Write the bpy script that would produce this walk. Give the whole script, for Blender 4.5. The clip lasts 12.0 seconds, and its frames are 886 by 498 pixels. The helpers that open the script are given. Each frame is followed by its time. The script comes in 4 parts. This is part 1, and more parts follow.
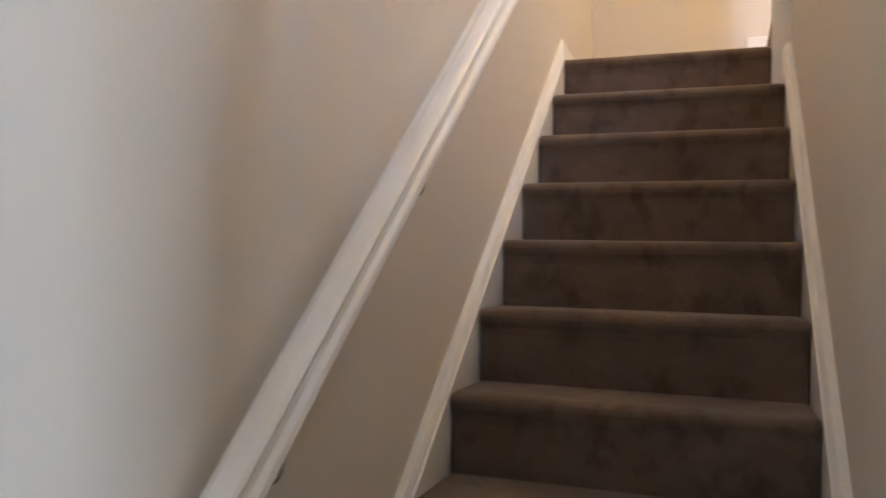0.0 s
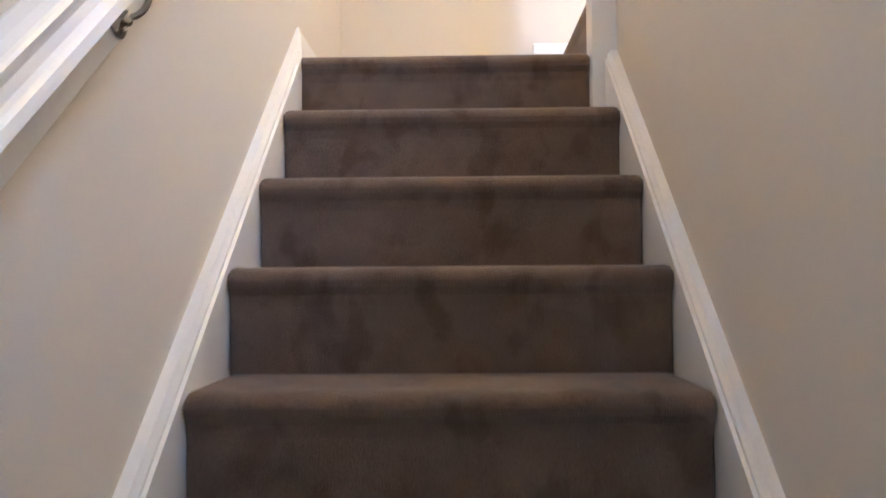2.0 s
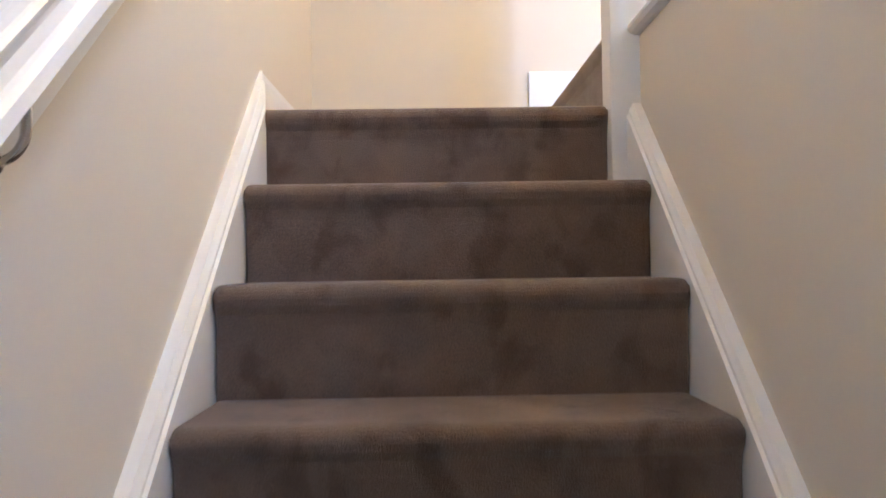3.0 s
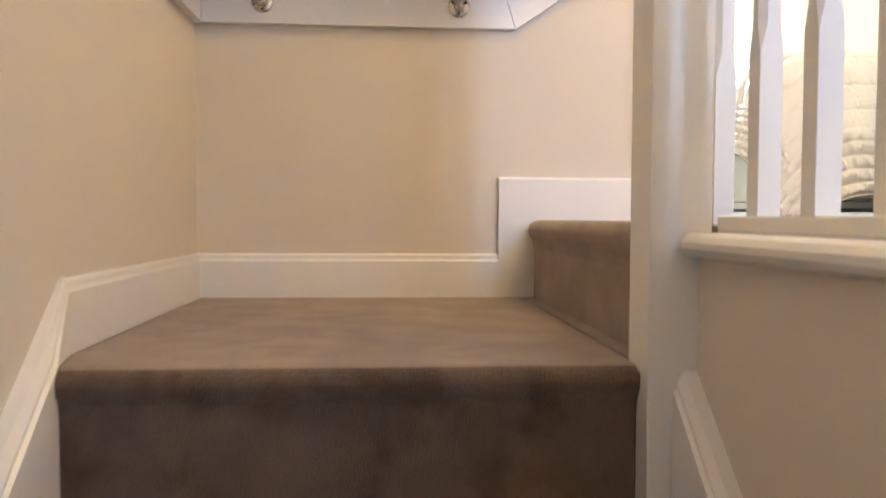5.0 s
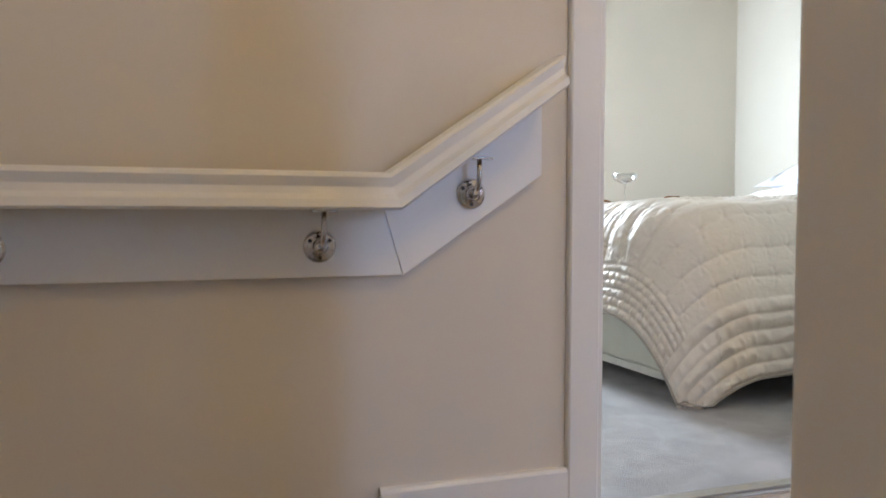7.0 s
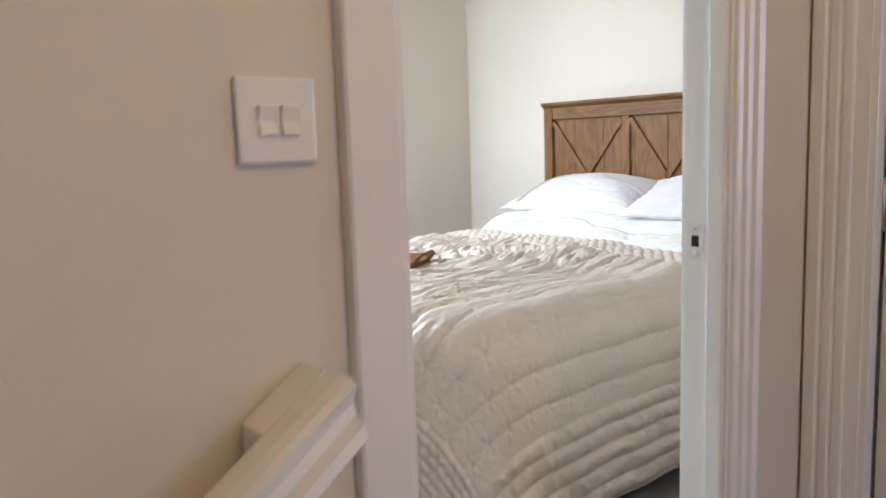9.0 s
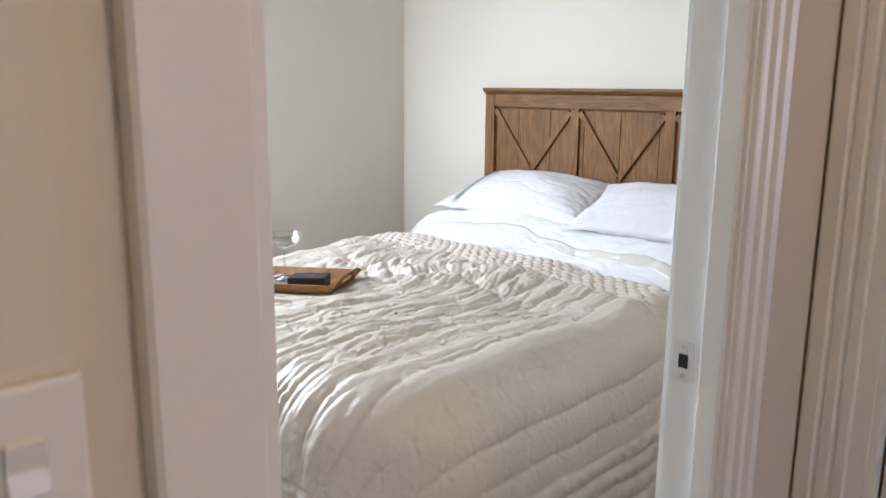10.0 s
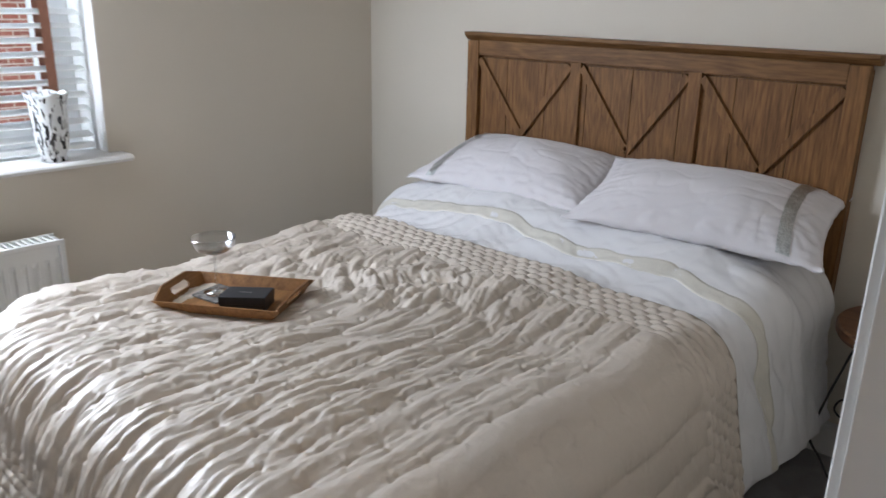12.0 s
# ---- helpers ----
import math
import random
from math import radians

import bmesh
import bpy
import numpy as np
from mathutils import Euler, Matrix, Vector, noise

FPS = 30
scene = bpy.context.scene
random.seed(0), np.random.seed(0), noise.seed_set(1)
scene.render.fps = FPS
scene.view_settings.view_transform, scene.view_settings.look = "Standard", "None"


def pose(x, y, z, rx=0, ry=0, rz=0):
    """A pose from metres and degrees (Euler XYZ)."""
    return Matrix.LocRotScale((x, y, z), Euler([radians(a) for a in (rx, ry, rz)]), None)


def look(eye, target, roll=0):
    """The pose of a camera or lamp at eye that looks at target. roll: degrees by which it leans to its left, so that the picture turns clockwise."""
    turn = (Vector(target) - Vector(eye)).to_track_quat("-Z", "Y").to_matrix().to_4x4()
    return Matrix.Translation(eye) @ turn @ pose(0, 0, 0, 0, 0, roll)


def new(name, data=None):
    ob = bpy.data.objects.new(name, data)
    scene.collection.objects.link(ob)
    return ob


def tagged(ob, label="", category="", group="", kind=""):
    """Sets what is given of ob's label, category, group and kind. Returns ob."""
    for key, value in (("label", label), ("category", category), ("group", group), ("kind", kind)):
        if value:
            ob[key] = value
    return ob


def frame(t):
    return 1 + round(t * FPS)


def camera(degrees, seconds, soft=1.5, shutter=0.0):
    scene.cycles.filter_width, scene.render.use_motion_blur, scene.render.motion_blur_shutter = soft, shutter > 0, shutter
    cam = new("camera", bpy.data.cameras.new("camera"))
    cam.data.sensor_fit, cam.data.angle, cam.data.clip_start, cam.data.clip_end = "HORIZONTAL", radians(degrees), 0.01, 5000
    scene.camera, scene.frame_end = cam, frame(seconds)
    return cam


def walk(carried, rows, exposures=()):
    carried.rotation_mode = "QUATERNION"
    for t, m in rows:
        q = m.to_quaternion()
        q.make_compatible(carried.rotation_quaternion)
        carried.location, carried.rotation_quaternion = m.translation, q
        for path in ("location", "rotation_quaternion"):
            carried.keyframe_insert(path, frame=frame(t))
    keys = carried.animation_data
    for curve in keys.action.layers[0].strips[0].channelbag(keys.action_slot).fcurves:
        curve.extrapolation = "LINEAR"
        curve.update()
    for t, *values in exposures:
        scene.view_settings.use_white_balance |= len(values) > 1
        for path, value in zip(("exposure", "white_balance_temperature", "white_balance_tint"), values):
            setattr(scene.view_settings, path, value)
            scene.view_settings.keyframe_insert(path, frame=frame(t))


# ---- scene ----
cam = camera(59.2, 12.0, soft=1.5, shutter=0.4)
PATH = [
    (0, (0.59, -3.039, -0.866), (-0.08, -1.155, -0.801), 1.5),
    (0.5, (0.501, -2.77, -0.844), (0.105, -0.812, -0.758), 0.4),
    (1, (0.424, -2.443, -0.846), (0.253, -0.452, -0.763), 0.0),
    (1.5, (0.41, -2.191, -0.778), (0.324, -0.194, -0.726), -0.2),
    (2, (0.415, -2.024, -0.596), (0.369, -0.027, -0.515), -0.4),
    (2.5, (0.371, -1.872, -0.48), (0.372, 0.127, -0.407), -0.6),
    (2.7, (0.361, -1.81, -0.429), (0.372, 0.189, -0.366), -0.8),
    (4.3, (0.385, -1.266, -0.007), (0.482, 0.731, -0.064), 0.3),
    (4.5, (0.41, -1.187, 0.06), (0.507, 0.809, -0.008), 0.3),
    (5, (0.411, -1.012, 0.194), (0.565, 0.98, 0.115), 0.3),
    (5.5, (0.433, -0.834, 0.328), (0.662, 1.151, 0.256), 0.2),
    (6, (0.424, -0.612, 0.494), (0.771, 1.357, 0.425), -0.1),
    (6.5, (0.378, -0.5, 0.647), (0.874, 1.437, 0.582), 0.0),
    (7, (0.366, -0.349, 0.754), (1.031, 1.536, 0.667), 0.1),
    (7.5, (0.39, -0.227, 0.888), (1.192, 1.601, 0.761), 0.5),
    (7.7, (0.398, -0.161, 0.925), (1.28, 1.629, 0.787), 0.3),
    (9.3, (0.735, 0.380, 1.291), (2.09, 1.82, 0.996), -1.4),
    (9.5, (0.793, 0.437, 1.34), (2.186, 1.836, 1.027), -0.8),
    (10, (0.898, 0.555, 1.398), (2.29, 1.94, 0.993), 0.5),
    (10.5, (0.999, 0.605, 1.518), (2.349, 2.016, 1.055), 0.8),
    (11, (1.072, 0.696, 1.547), (2.418, 2.105, 1.036), 1.1),
    (11.5, (1.168, 0.835, 1.55), (2.515, 2.203, 0.99), 1.2),
    (12, (1.295, 0.947, 1.522), (2.691, 2.242, 0.91), 1.2),
]
walk(cam, [(t, look(eye, target, roll)) for t, eye, target, roll in PATH],
     exposures=[(0, 2.25, 7000, 7), (1.0, 2.5, 6350, 5), (1.6, 2.72, 5900, 4), (2.7, 2.72, 5450, 3), (4.3, 2.1, 6700, 4), (5.5, 1.7, 6400, 4), (6.5, 0.9, 5800, 3),
                (7.5, 0.65, 5850, 4), (9.3, 0.4, 6150, 8), (10.0, 0.3, 6000, 8), (11, -0.25, 6000, 9), (12, -0.6, 6150, 11)])

# ---- plan ----
R, G, N = 0.19, 0.2175, 13          # riser, going, number of risers
SLOPE = R / G
W = 0.788                           # width of the stair carpet
XL, XR = -0.036, 0.822                # faces of the stair walls
YB = 0.905                          # face of the wall behind the landing
YB2 = 0.985                         # face of that wall beyond the door, set back a little
YD = 1.068                          # the bedroom's side of that wall
UP = 0.19                           # level of the upper landing and the bedroom
CEIL = 2.55
LOW = -N * R                        # level of the hall below
BX0, BX1, BY1 = 0.20, 3.69, 3.63    # bedroom
X2 = 2.17                           # wall with the second door

# ---- world and lights ----
world = bpy.data.worlds.new("sky")
scene.world = world
world.use_nodes = True
wn = world.node_tree.nodes
sky = wn.new("ShaderNodeTexSky")
sky.sky_type, sky.sun_disc = "NISHITA", False
sky.sun_elevation, sky.sun_rotation = radians(33), radians(170)
world.node_tree.links.new(sky.outputs[0], wn["Background"].inputs[0])
wn["Background"].inputs[1].default_value = 0.15


def lamp(name, kind, energy, colour, m, **more):
    data = bpy.data.lights.new(name, kind)
    data.energy, data.color = energy, colour
    for key, value in more.items():
        if key == "size":
            data.size = value
        if key == "size_y":
            data.shape, data.size_y = "RECTANGLE", value
        if key == "radius":
            data.shadow_soft_size = value
        if key == "angle":
            data.angle = radians(value)
    ob = new(name, data)
    ob.matrix_world = m
    return ob


lamp("sun", "SUN", 5.0, (1, 0.94, 0.86), look((5.0, -9, 10), (2.2, 6.0, 0.0)), angle=0.6)
# daylight in the left half of the bedroom window, on the room's side of the blind
lamp("bedroom_daylight", "AREA", 66, (0.84, 0.91, 1.0), look((1.58, 3.655, 1.58), (2.3, 2.3, 0.4)), size=0.50, size_y=0.95)
# the sky just inside the glass, above the blind's open slats
lamp("window_sky", "AREA", 18, (0.78, 0.90, 1.0), look((1.88, 3.80, 2.02), (1.88, 3.45, 1.0)), size=1.0, size_y=0.14)
# daylight from the window of the second room, through its door
lamp("room_daylight", "AREA", 14, (0.80, 0.72, 1.0), look((5.28, -1.11, 1.5), (2.0, 0.40, 1.2)), size=0.12, size_y=1.1)
# daylight from the slit window at the end of the upper landing
lamp("landing_daylight", "AREA", 12, (0.42, 0.58, 1.0), look((1.75, -2.84, 1.4), (1.30, 0.9, 0.9)), size=0.20, size_y=1.05)
# daylight from the hall's window, below, past the end of the stair wall
lamp("hall_daylight", "AREA", 6.5, (0.52, 0.68, 1.0), look((2.16, -3.46, -1.15), (0.0, -2.5, -0.9)), size=0.34, size_y=1.2)
# the warm ceiling lamp over the upper landing
lamp("ceiling_lamp", "POINT", 13.5, (1.0, 0.63, 0.22), pose(1.38, -0.35, 2.36), radius=0.14)

# ---- materials ----


def material(name, colour, rough=0.6, metal=0.0, vary=0.08, scale=6.0, bump=0.0, bump_scale=200.0, second=None, coat=0.0, sheen=0.0, stretch=(1, 1, 1), grain=0.3):
    """A surface with soft blotches, fine grain and relief, in object space at true size."""
    m = bpy.data.materials.new(name)
    m.use_nodes = True
    n, l = m.node_tree.nodes, m.node_tree.links
    p = n["Principled BSDF"]
    p.inputs["Roughness"].default_value, p.inputs["Metallic"].default_value = rough, metal
    p.inputs["Coat Weight"].default_value, p.inputs["Sheen Weight"].default_value = coat, sheen
    geo = n.new("ShaderNodeTexCoord")
    mp = n.new("ShaderNodeMapping")
    mp.inputs["Scale"].default_value = stretch
    l.new(geo.outputs["Object"], mp.inputs[0])
    big, fine = n.new("ShaderNodeTexNoise"), n.new("ShaderNodeTexNoise")
    big.inputs["Scale"].default_value, big.inputs["Detail"].default_value = scale, 5
    fine.inputs["Scale"].default_value, fine.inputs["Detail"].default_value = bump_scale, 3
    l.new(mp.outputs[0], big.inputs["Vector"])
    l.new(mp.outputs[0], fine.inputs["Vector"])
    ramp = n.new("ShaderNodeValToRGB")
    ramp.color_ramp.elements[0].position, ramp.color_ramp.elements[1].position = 0.3, 0.7
    a = [c * (1 - vary) for c in colour]
    b = second or [min(1, c * (1 + vary)) for c in colour]
    ramp.color_ramp.elements[0].color, ramp.color_ramp.elements[1].color = (*a, 1), (*b, 1)
    mix = n.new("ShaderNodeMath")
    mix.operation = "MULTIPLY_ADD"
    mix.inputs[1].default_value = grain
    l.new(fine.outputs[0], mix.inputs[0])
    half = n.new("ShaderNodeMath")
    half.operation = "MULTIPLY_ADD"
    half.inputs[1].default_value, half.inputs[2].default_value = 1 - grain, 0.0
    l.new(big.outputs[0], half.inputs[0])
    l.new(half.outputs[0], mix.inputs[2])
    l.new(mix.outputs[0], ramp.inputs[0])
    l.new(ramp.outputs[0], p.inputs["Base Color"])
    if bump:
        b = n.new("ShaderNodeBump")
        b.inputs["Strength"].default_value, b.inputs["Distance"].default_value = 1.0, bump
        l.new(fine.outputs[0], b.inputs["Height"])
        l.new(b.outputs[0], p.inputs["Normal"])
    return m


def carpet_material(name, colour, scuffed=False):
    """Cut-pile carpet: tufts, brushed patches of pile leaning either way."""
    m = material(name, colour, 0.95, vary=0.30, scale=7, bump=0.0032, bump_scale=380, sheen=0.22, grain=0.62)
    n, l = m.node_tree.nodes, m.node_tree.links
    tone = [x for x in n if x.type == "VALTORGB"][0]
    patch = n.new("ShaderNodeTexNoise")
    patch.inputs["Scale"].default_value, patch.inputs["Detail"].default_value, patch.inputs["Distortion"].default_value = 11, 2, 0.6
    l.new([x for x in n if x.type == "TEX_COORD"][0].outputs["Object"], patch.inputs["Vector"])
    edge = n.new("ShaderNodeValToRGB")
    edge.color_ramp.elements[0].position, edge.color_ramp.elements[1].position = 0.42, 0.60
    edge.color_ramp.elements[0].color, edge.color_ramp.elements[1].color = (0.87, 0.86, 0.85, 1), (1, 1, 1, 1)
    l.new(patch.outputs[0], edge.inputs[0])
    mul = n.new("ShaderNodeMixRGB")
    mul.blend_type, mul.inputs[0].default_value = "MULTIPLY", 1.0
    l.new(tone.outputs[0], mul.inputs[1])
    l.new(edge.outputs[0], mul.inputs[2])
    last = mul
    if scuffed:
        # marks that shoes left on the pile
        mark, mp2, cut = n.new("ShaderNodeTexNoise"), n.new("ShaderNodeMapping"), n.new("ShaderNodeValToRGB")
        mp2.inputs["Scale"].default_value, mp2.inputs["Location"].default_value = (1, 0.8, 0.75), (3.1, 0.7, 0.2)
        l.new([x for x in n if x.type == "TEX_COORD"][0].outputs["Object"], mp2.inputs[0])
        l.new(mp2.outputs[0], mark.inputs["Vector"])
        mark.inputs["Scale"].default_value, mark.inputs["Detail"].default_value, mark.inputs["Distortion"].default_value = 13, 3, 0.3
        cut.color_ramp.elements[0].position, cut.color_ramp.elements[1].position = 0.53, 0.66
        cut.color_ramp.elements[0].color, cut.color_ramp.elements[1].color = (1, 1, 1, 1), (0.66, 0.61, 0.58, 1)
        l.new(mark.outputs[0], cut.inputs[0])
        last = n.new("ShaderNodeMixRGB")
        last.blend_type, last.inputs[0].default_value = "MULTIPLY", 1.0
        l.new(mul.outputs[0], last.inputs[1])
        l.new(cut.outputs[0], last.inputs[2])
    l.new(last.outputs[0], n["Principled BSDF"].inputs["Base Color"])
    return m


def glass_material(name, rough=0.0, tint=(1, 1, 1), ior=1.45):
    m = bpy.data.materials.new(name)
    m.use_nodes = True
    p = m.node_tree.nodes["Principled BSDF"]
    p.inputs["Transmission Weight"].default_value, p.inputs["Roughness"].default_value = 1.0, rough
    p.inputs["IOR"].default_value, p.inputs["Base Color"].default_value = ior, (*tint, 1)
    return m


PAINT = material("cream_wall_paint", (0.71, 0.650, 0.560), 0.75, vary=0.025, scale=2.0, bump=0.00015, bump_scale=260)
WHITE = material("white_satin_paint", (0.81, 0.80, 0.78), 0.38, vary=0.02, scale=5, bump=0.0002, bump_scale=120)
CEILING = material("white_ceiling_paint", (0.80, 0.79, 0.76), 0.85, vary=0.02, scale=3, bump=0.0004)
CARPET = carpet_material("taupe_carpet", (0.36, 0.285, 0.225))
# the landing's carpet again, scuffed, with the stairs' shade put into its colour
SHADEDSTAIRCARPET = carpet_material("scuffed_shaded_taupe_carpet", (0.165, 0.112, 0.080), True)
BEDCARPET = carpet_material("grey_taupe_carpet", (0.35, 0.335, 0.335))
CHROME = material("chrome", (0.55, 0.54, 0.53), 0.045, 1.0, vary=0.03, scale=30)
STEEL = material("brushed_steel", (0.62, 0.60, 0.57), 0.3, 1.0, vary=0.08, scale=40, bump=0.0002)
PLATE = material("nickel_plate", (0.74, 0.73, 0.72), 0.30, 0.6, vary=0.04, scale=60)
PLASTIC = material("white_plastic", (0.80, 0.78, 0.75), 0.28, vary=0.01, scale=10)
BLACK = material("black_rubber", (0.015, 0.015, 0.016), 0.5, vary=0.2, scale=20)
DARK = material("dark_recess", (0.01, 0.01, 0.01), 0.8, vary=0.2)
BRASS = material("aluminium_strip", (0.6, 0.58, 0.54), 0.35, 1.0, vary=0.06, scale=60)
RADIATOR = material("white_enamel", (0.80, 0.80, 0.78), 0.3, vary=0.015, scale=8)
COTTON = material("white_cotton", (0.80, 0.79, 0.80), 0.85, vary=0.03, scale=8, bump=0.0008, bump_scale=500, sheen=0.2)
LILAC = material("pale_lilac_cotton", (0.74, 0.71, 0.73), 0.7, vary=0.03, scale=7, bump=0.0006, bump_scale=500, sheen=0.2)
BAND = material("cream_satin_band", (0.72, 0.69, 0.62), 0.32, vary=0.08, scale=14, bump=0.0006)
SATIN = material("champagne_satin", (0.59, 0.515, 0.44), 0.50, 0.06, vary=0.04, scale=9, bump=0.0016, bump_scale=75, coat=0.14)
satin = SATIN.node_tree.nodes["Principled BSDF"]
satin.inputs["Specular IOR Level"].default_value, satin.inputs["Coat Roughness"].default_value = 0.8, 0.42
PIPING = material("taupe_piping", (0.36, 0.31, 0.26), 0.5, vary=0.1, scale=30)
SILVER = material("silver_sequins", (0.55, 0.57, 0.58), 0.3, 0.8, vary=0.35, scale=220, bump=0.002, bump_scale=300)
DIVAN = material("cream_divan_fabric", (0.66, 0.64, 0.55), 0.85, vary=0.05, scale=10, bump=0.0008, bump_scale=400)
UPVC = material("white_window_frame", (0.82, 0.83, 0.83), 0.3, vary=0.01)
SLAT = material("white_blind_slat", (0.82, 0.82, 0.80), 0.4, vary=0.02, scale=4)
TAPE = material("terracotta_ladder_tape", (0.30, 0.135, 0.085), 0.8, vary=0.12, scale=40, bump=0.0005, bump_scale=700)
CASE = material("black_card", (0.018, 0.020, 0.026), 0.45, vary=0.15, scale=30)
LETTER = material("grey_print", (0.4, 0.4, 0.4), 0.5)
COASTER = material("grey_slate", (0.16, 0.15, 0.14), 0.25, vary=0.5, scale=60, bump=0.001, bump_scale=120)
GLASS = glass_material("clear_glass", ior=1.22)
PANE = glass_material("window_glass")
THIN = bpy.data.materials.new("thin_blown_glass")
THIN.use_nodes = True
tn, tk = THIN.node_tree.nodes, THIN.node_tree.links
clear, shine, fres, both = tn.new("ShaderNodeBsdfTransparent"), tn.new("ShaderNodeBsdfGlossy"), tn.new("ShaderNodeLayerWeight"), tn.new("ShaderNodeMixShader")
clear.inputs[0].default_value, shine.inputs["Roughness"].default_value, fres.inputs[0].default_value = (0.97, 0.98, 0.98, 1), 0.04, 0.40
tk.new(fres.outputs["Facing"], both.inputs[0])
tk.new(clear.outputs[0], both.inputs[1])
tk.new(shine.outputs[0], both.inputs[2])
tk.new(both.outputs[0], tn["Material Output"].inputs[0])
SHADE = material("cream_lamp_shade", (0.72, 0.66, 0.56), 0.9, vary=0.04, bump=0.0006, bump_scale=300)
BRICK = material("red_brick", (0.30, 0.115, 0.09), 0.85, vary=0.25, scale=3, bump=0.002, bump_scale=60)
bn, bl = BRICK.node_tree.nodes, BRICK.node_tree.links
courses, bmap, old = bn.new("ShaderNodeTexBrick"), bn.new("ShaderNodeMapping"), [x for x in bn if x.type == "VALTORGB"][0]
bmap.inputs["Rotation"].default_value = (radians(90), 0, 0)
bl.new([x for x in bn if x.type == "TEX_COORD"][0].outputs["Object"], bmap.inputs[0])
bl.new(bmap.outputs[0], courses.inputs["Vector"])
for key, value in (("Scale", 1.0), ("Brick Width", 0.225), ("Row Height", 0.075), ("Mortar Size", 0.011), ("Bias", -0.2)):
    courses.inputs[key].default_value = value
courses.inputs["Mortar"].default_value = (0.48, 0.43, 0.38, 1)
courses.inputs["Color2"].default_value = (0.20, 0.075, 0.06, 1)
bl.new(old.outputs[0], courses.inputs["Color1"])
bl.new(courses.outputs["Color"], bn["Principled BSDF"].inputs["Base Color"])
MORTAR = material("pale_mortar", (0.42, 0.38, 0.34), 0.9, vary=0.1)
GROUND = material("asphalt", (0.055, 0.055, 0.057), 0.9, vary=0.2, scale=1.5, bump=0.004, bump_scale=80)
WINDARK = material("dark_window_glass", (0.05, 0.065, 0.085), 0.08, vary=0.1)
ROOF = material("slate_roof", (0.10, 0.10, 0.11), 0.7, vary=0.2, scale=4)


def wood_material(name, dark, light, scale=9.0, along="Z"):
    """Oak: long grain and cathedral figure along one axis."""
    m = bpy.data.materials.new(name)
    m.use_nodes = True
    n, l = m.node_tree.nodes, m.node_tree.links
    p = n["Principled BSDF"]
    p.inputs["Roughness"].default_value, p.inputs["Specular IOR Level"].default_value = 0.55, 0.3
    co, mp = n.new("ShaderNodeTexCoord"), n.new("ShaderNodeMapping")
    mp.inputs["Scale"].default_value = (1, 1, 0.10) if along == "Z" else (1, 0.10, 1)
    l.new(co.outputs["Object"], mp.inputs[0])
    warp, fine = n.new("ShaderNodeTexNoise"), n.new("ShaderNodeTexNoise")
    warp.inputs["Scale"].default_value, warp.inputs["Detail"].default_value, warp.inputs["Distortion"].default_value = scale, 3, 0.4
    fine.inputs["Scale"].default_value, fine.inputs["Detail"].default_value = 160, 4
    l.new(mp.outputs[0], warp.inputs["Vector"])
    l.new(mp.outputs[0], fine.inputs["Vector"])
    rings = n.new("ShaderNodeMath")
    rings.operation = "MULTIPLY"
    rings.inputs[1].default_value = 75.0
    l.new(warp.outputs[0], rings.inputs[0])
    wave = n.new("ShaderNodeMath")
    wave.operation = "SINE"
    l.new(rings.outputs[0], wave.inputs[0])
    add = n.new("ShaderNodeMath")
    add.operation = "MULTIPLY_ADD"
    add.inputs[1].default_value = 0.10
    l.new(wave.outputs[0], add.inputs[0])
    tone = n.new("ShaderNodeTexNoise")
    tone.inputs["Scale"].default_value, tone.inputs["Detail"].default_value = 5.0, 2
    l.new(mp.outputs[0], tone.inputs["Vector"])
    half = n.new("ShaderNodeMath")
    half.operation = "MULTIPLY_ADD"
    half.inputs[1].default_value = 0.75
    l.new(fine.outputs[0], half.inputs[0])
    third = n.new("ShaderNodeMath")
    third.operation = "MULTIPLY"
    third.inputs[1].default_value = 0.35
    l.new(tone.outputs[0], third.inputs[0])
    l.new(third.outputs[0], half.inputs[2])
    l.new(half.outputs[0], add.inputs[2])
    ramp = n.new("ShaderNodeValToRGB")
    ramp.color_ramp.elements[0].color, ramp.color_ramp.elements[1].color = (*light, 1), (*dark, 1)
    ramp.color_ramp.elements[0].position, ramp.color_ramp.elements[1].position = 0.30, 0.80
    l.new(add.outputs[0], ramp.inputs[0])
    l.new(ramp.outputs[0], p.inputs["Base Color"])
    b = n.new("ShaderNodeBump")
    b.inputs["Distance"].default_value = 0.0008
    l.new(fine.outputs[0], b.inputs["Height"])
    l.new(b.outputs[0], p.inputs["Normal"])
    return m


OAK = wood_material("weathered_oak", (0.105, 0.043, 0.011), (0.265, 0.128, 0.042))
OAKRAIL = wood_material("weathered_oak_rail", (0.100, 0.042, 0.012), (0.240, 0.120, 0.042), along="Y")
TRAYWOOD = wood_material("willow_tray", (0.16, 0.07, 0.022), (0.30, 0.145, 0.05), 5, "Y")
TABLEWOOD = wood_material("walnut_table", (0.10, 0.045, 0.022), (0.18, 0.085, 0.042), 6, "Y")


# ---- mesh helpers ----


def mesh(name, bm, mat, smooth=False):
    me = bpy.data.meshes.new(name)
    bmesh.ops.recalc_face_normals(bm, faces=bm.faces)
    bm.to_mesh(me)
    bm.free()
    me.materials.append(mat)
    if smooth:
        for f in me.polygons:
            f.use_smooth = True
    return me


def part(name, bm, mat, parent=None, label="", smooth=False):
    ob = new(name, mesh(name, bm, mat, smooth))
    if parent is not None:
        ob.parent = parent
    if label:
        ob["label"] = label
    return ob


